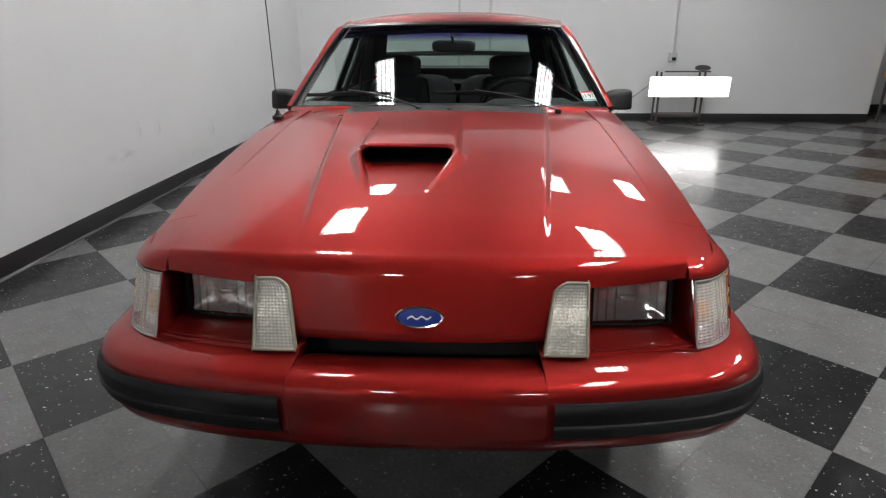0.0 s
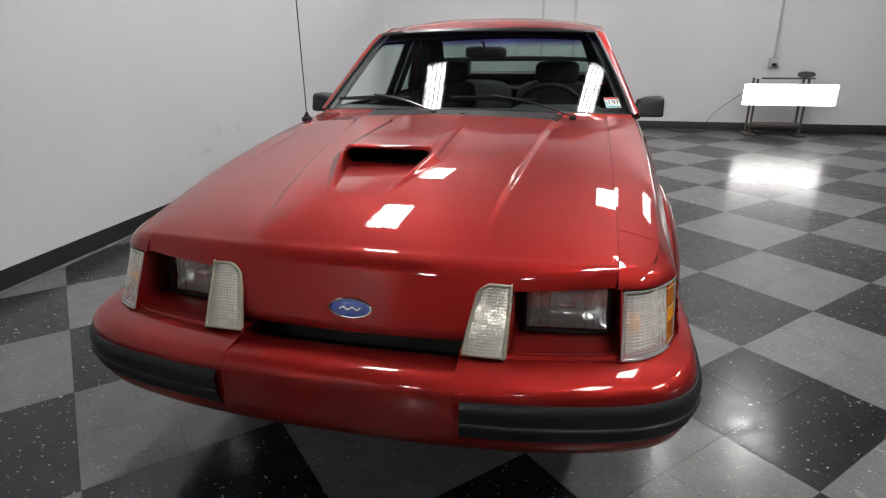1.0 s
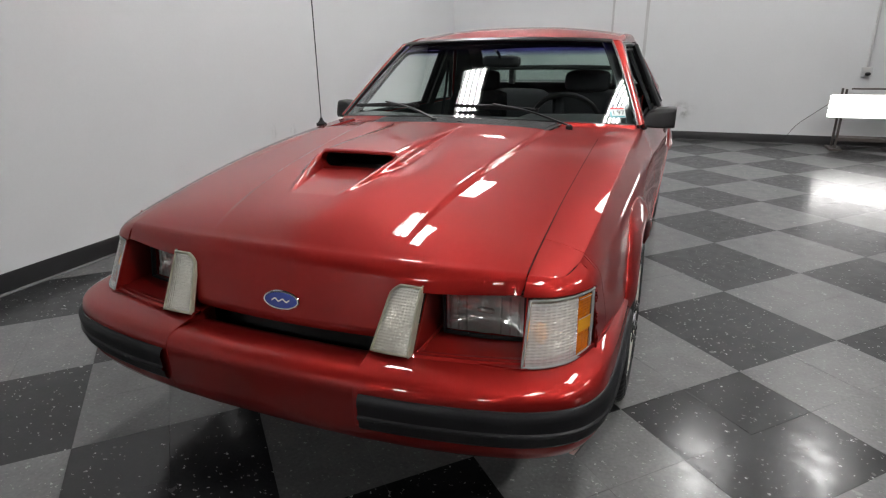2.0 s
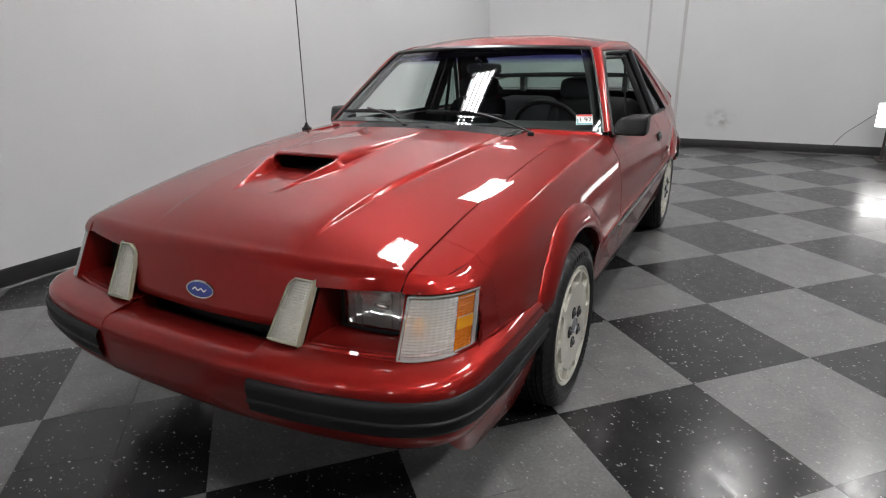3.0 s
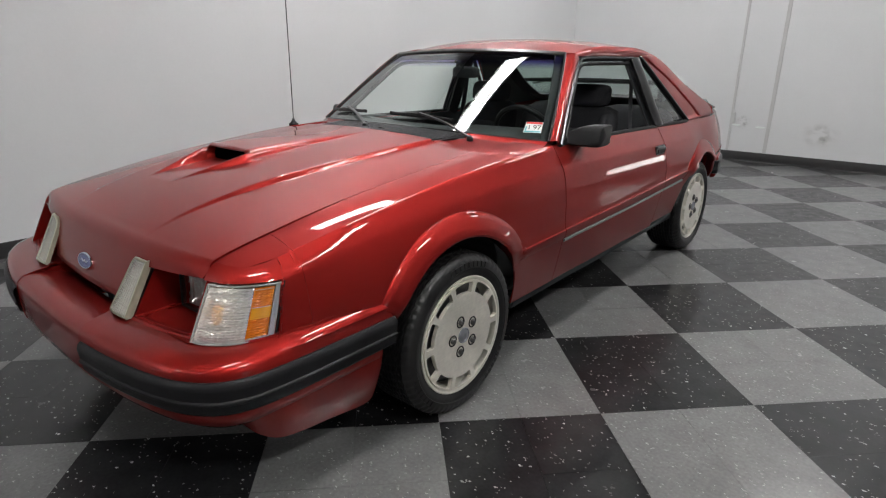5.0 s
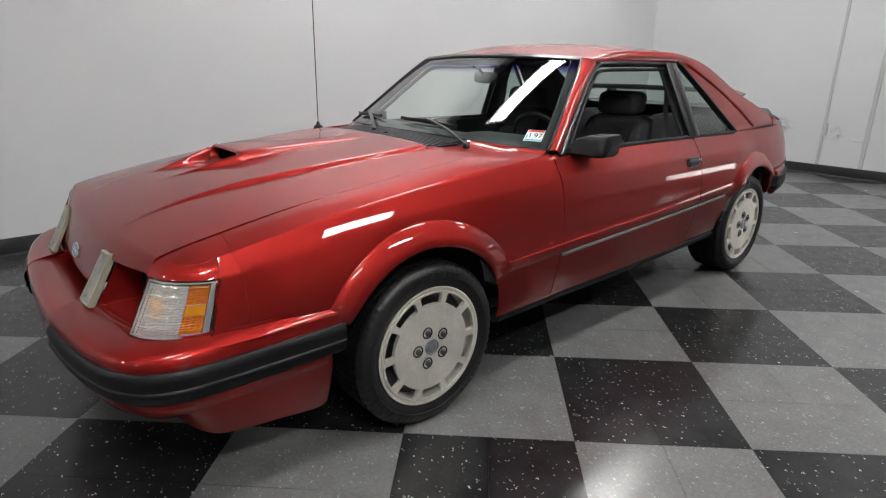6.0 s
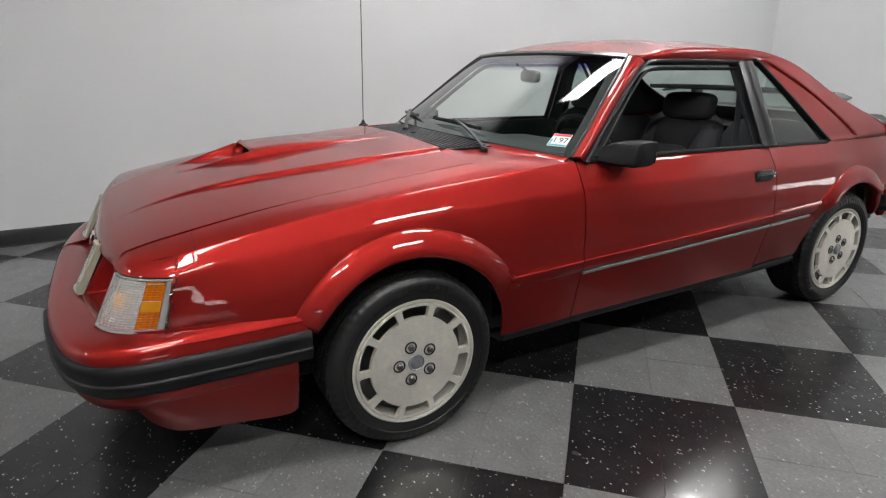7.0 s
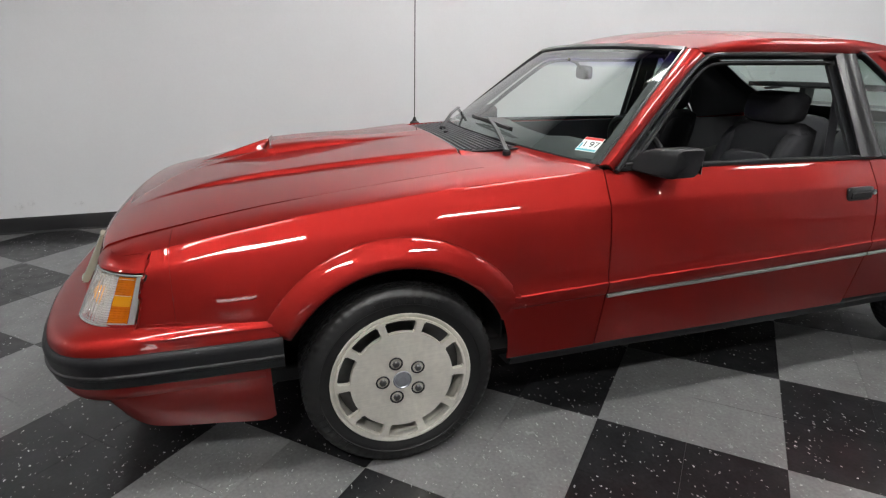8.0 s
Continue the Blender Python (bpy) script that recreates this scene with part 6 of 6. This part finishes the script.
# socket box and conduit
socket = thing("socket_box", "grey metal wall socket box with a conduit up the wall", "socket")
box("socket_plate", (2.935, BACK - 0.045, 0.86), (3.045, BACK - 0.001, 0.975), SEAM_PAINT, socket, bevel=0.006)
rounded("plug", (2.965, BACK - 0.085, 0.872), (3.025, BACK - 0.044, 0.915), BLACK_TRIM, socket, "dark plug in the socket", power=3, n=12, m=8)
sweep("conduit", [(2.99, BACK - 0.02, 0.97), (2.985, BACK - 0.02, 1.8), (2.98, BACK - 0.02, CEILING)], ring(0.014, 8), SEAM_PAINT, socket)
for x, z, w in ((-0.02, 0.455, 0.10), (0.27, 0.44, 0.12)):
    chip = rounded("wall_chip", (x - w / 2, BACK - 0.006, z - 0.012), (x + w / 2, BACK + 0.001, z + 0.012), WHITE_PAPER, None, power=2.2, n=16, m=8)
    tagged(chip, "pale chipped patch in the wall paint", "wall damage", kind="structure")


def smudge(axis, a, z, wide, high, mat, label):
    """A faint patch of dirt, a paper's thickness off the wall."""
    if axis == "north":
        v = [(a - wide / 2, BACK - 0.0015, z - high / 2), (a + wide / 2, BACK - 0.0015, z - high / 2), (a + wide / 2, BACK - 0.0015, z + high / 2), (a - wide / 2, BACK - 0.0015, z + high / 2)]
    else:
        v = [(LEFT + 0.0015, a - wide / 2, z - high / 2), (LEFT + 0.0015, a + wide / 2, z - high / 2), (LEFT + 0.0015, a + wide / 2, z + high / 2), (LEFT + 0.0015, a - wide / 2, z + high / 2)]
    ob = mesh("wall_smudge", v, [(0, 1, 2, 3)], mat, smooth=False)
    return tagged(ob, label, "wall stain", kind="structure")


smudge("north", 0.93, 0.40, 0.46, 0.36, SMUDGE_BROWN, "brownish smudge on the wall paint")
smudge("north", 0.06, 0.50, 0.22, 0.22, SMUDGE_BROWN, "brownish rubbed patch on the wall paint")
smudge("north", -0.55, 0.55, 0.40, 0.26, SMUDGE_BROWN, "faint brown stain on the wall paint")
for y, z, w, h in ((2.22, 0.56, 0.10, 0.24), (2.50, 0.54, 0.14, 0.20), (3.47, 0.38, 0.20, 0.30), (3.02, 0.23, 0.08, 0.10), (1.95, 0.42, 0.5, 0.14), (-2.13, 0.20, 0.10, 0.09), (-2.05, 0.22, 0.08, 0.07), (-1.74, 0.20, 0.10, 0.06)):
    smudge("west", y, z, w, h, SMUDGE_GREY, "faint grey scuff on the wall paint")
latch = box("wall_latch", (-0.068, BACK - 0.03, 0.47), (-0.040, BACK - 0.011, 0.61), SEAM_PAINT, None, bevel=0.004)
tagged(latch, "painted latch on the wall joint", "latch")

# chair by the recess
chair = thing("stool", "brown metal framed stool with an orange wooden edge", "stool")
for x in (6.02, 6.32):
    for y in (6.35, 6.68):
        box("leg", (x, y, 0.003), (x + 0.03, y + 0.03, 0.62), BROWN_METAL, chair, bevel=0.003)
box("seat", (5.99, 6.32, 0.62), (6.38, 6.74, 0.90), ORANGE_WOOD, chair, "orange wooden top", bevel=0.02)

# ---- floor tiles: 12 inch pieces laid in checks of two by two ----
SQUARE = 0.6112
GRID_X, GRID_Y, GRID_TURN = 1.2564, 1.1765, radians(46.122)
floor_slab = box("floor", (LEFT - 0.15, FRONT - 0.15, -0.12), (RIGHT + 0.15, BACK + 1.35, -0.0035), GROUT, bevel=0)
tagged(floor_slab, "black and grey checkered vinyl tile floor", "floor", kind="structure")


def tile_mesh(name, mat):
    bm = bmesh.new()
    h = SQUARE / 4 - 0.00015
    lower = [bm.verts.new((sx * h, sy * h, -0.0034)) for sx, sy in ((-1, -1), (1, -1), (1, 1), (-1, 1))]
    upper = [bm.verts.new((sx * (h - 0.0003), sy * (h - 0.0003), 0.0)) for sx, sy in ((-1, -1), (1, -1), (1, 1), (-1, 1))]
    bm.faces.new(upper)
    for i in range(4):
        bm.faces.new((lower[i], lower[(i + 1) % 4], upper[(i + 1) % 4], upper[i]))
    me = bpy.data.meshes.new(name)
    bm.to_mesh(me)
    bm.free()
    me.materials.append(mat)
    return me


def lay_tiles():
    """The tiles round the car as pieces, the rest joined into one mesh for each colour."""
    data = {0: tile_mesh("grey_tile", TILE_GREY), 1: tile_mesh("black_tile", TILE_BLACK)}
    half = SQUARE / 2
    ca, sa = math.cos(GRID_TURN), math.sin(GRID_TURN)
    rng = random.Random(5)
    near, rest = [], {0: [], 1: []}
    for i in range(-70, 70):
        for j in range(-70, 70):
            u, v = (i + 0.5) * half, (j + 0.5) * half
            x, y = GRID_X + ca * u - sa * v, GRID_Y + sa * u + ca * v
            if not (LEFT - 0.2 < x < RIGHT and FRONT < y < BACK + 1.3):
                continue
            black = ((i // 2) + (j // 2) + 1) % 2
            far = (x - 1.6) ** 2 + (y - 0.6) ** 2
            if -0.9 < x < 3.3 and -1.9 < y < 4.2 and not (abs(x) < 0.7 and -0.3 < y < 3.2):
                near.append((far, x, y, black))
            else:
                rest[black].append((x, y))
    near.sort()
    for far, x, y, black in near[:300]:
        ob = new("tile", data[black])
        ob.parent = floor_slab
        ob.location = (x, y, 0.0003 * rng.uniform(-1, 1))
        ob.rotation_euler = (rng.uniform(-1, 1) * 0.0015, rng.uniform(-1, 1) * 0.0015, GRID_TURN)
    for far, x, y, black in near[300:]:
        rest[black].append((x, y))
    h = half / 2 - 0.0002
    for black in (0, 1):
        verts, faces = [], []
        for x, y in rest[black]:
            k = len(verts)
            for z, s in ((-0.0034, h), (0.0, h - 0.0003)):
                for sx, sy in ((-1, -1), (1, -1), (1, 1), (-1, 1)):
                    verts.append((x + s * (ca * sx - sa * sy), y + s * (sa * sx + ca * sy), z))
            faces.append((k + 4, k + 5, k + 6, k + 7))
            for q in range(4):
                r = (q + 1) % 4
                faces.append((k + q, k + r, k + 4 + r, k + 4 + q))
        me = bpy.data.meshes.new("far_tiles")
        me.from_pydata(verts, [], faces)
        me.materials.append((TILE_GREY, TILE_BLACK)[black])
        ob = new("far_tiles", me)
        ob.parent = floor_slab
        tagged(ob, ("grey vinyl tiles", "black vinyl tiles")[black], kind="stuff")


lay_tiles()
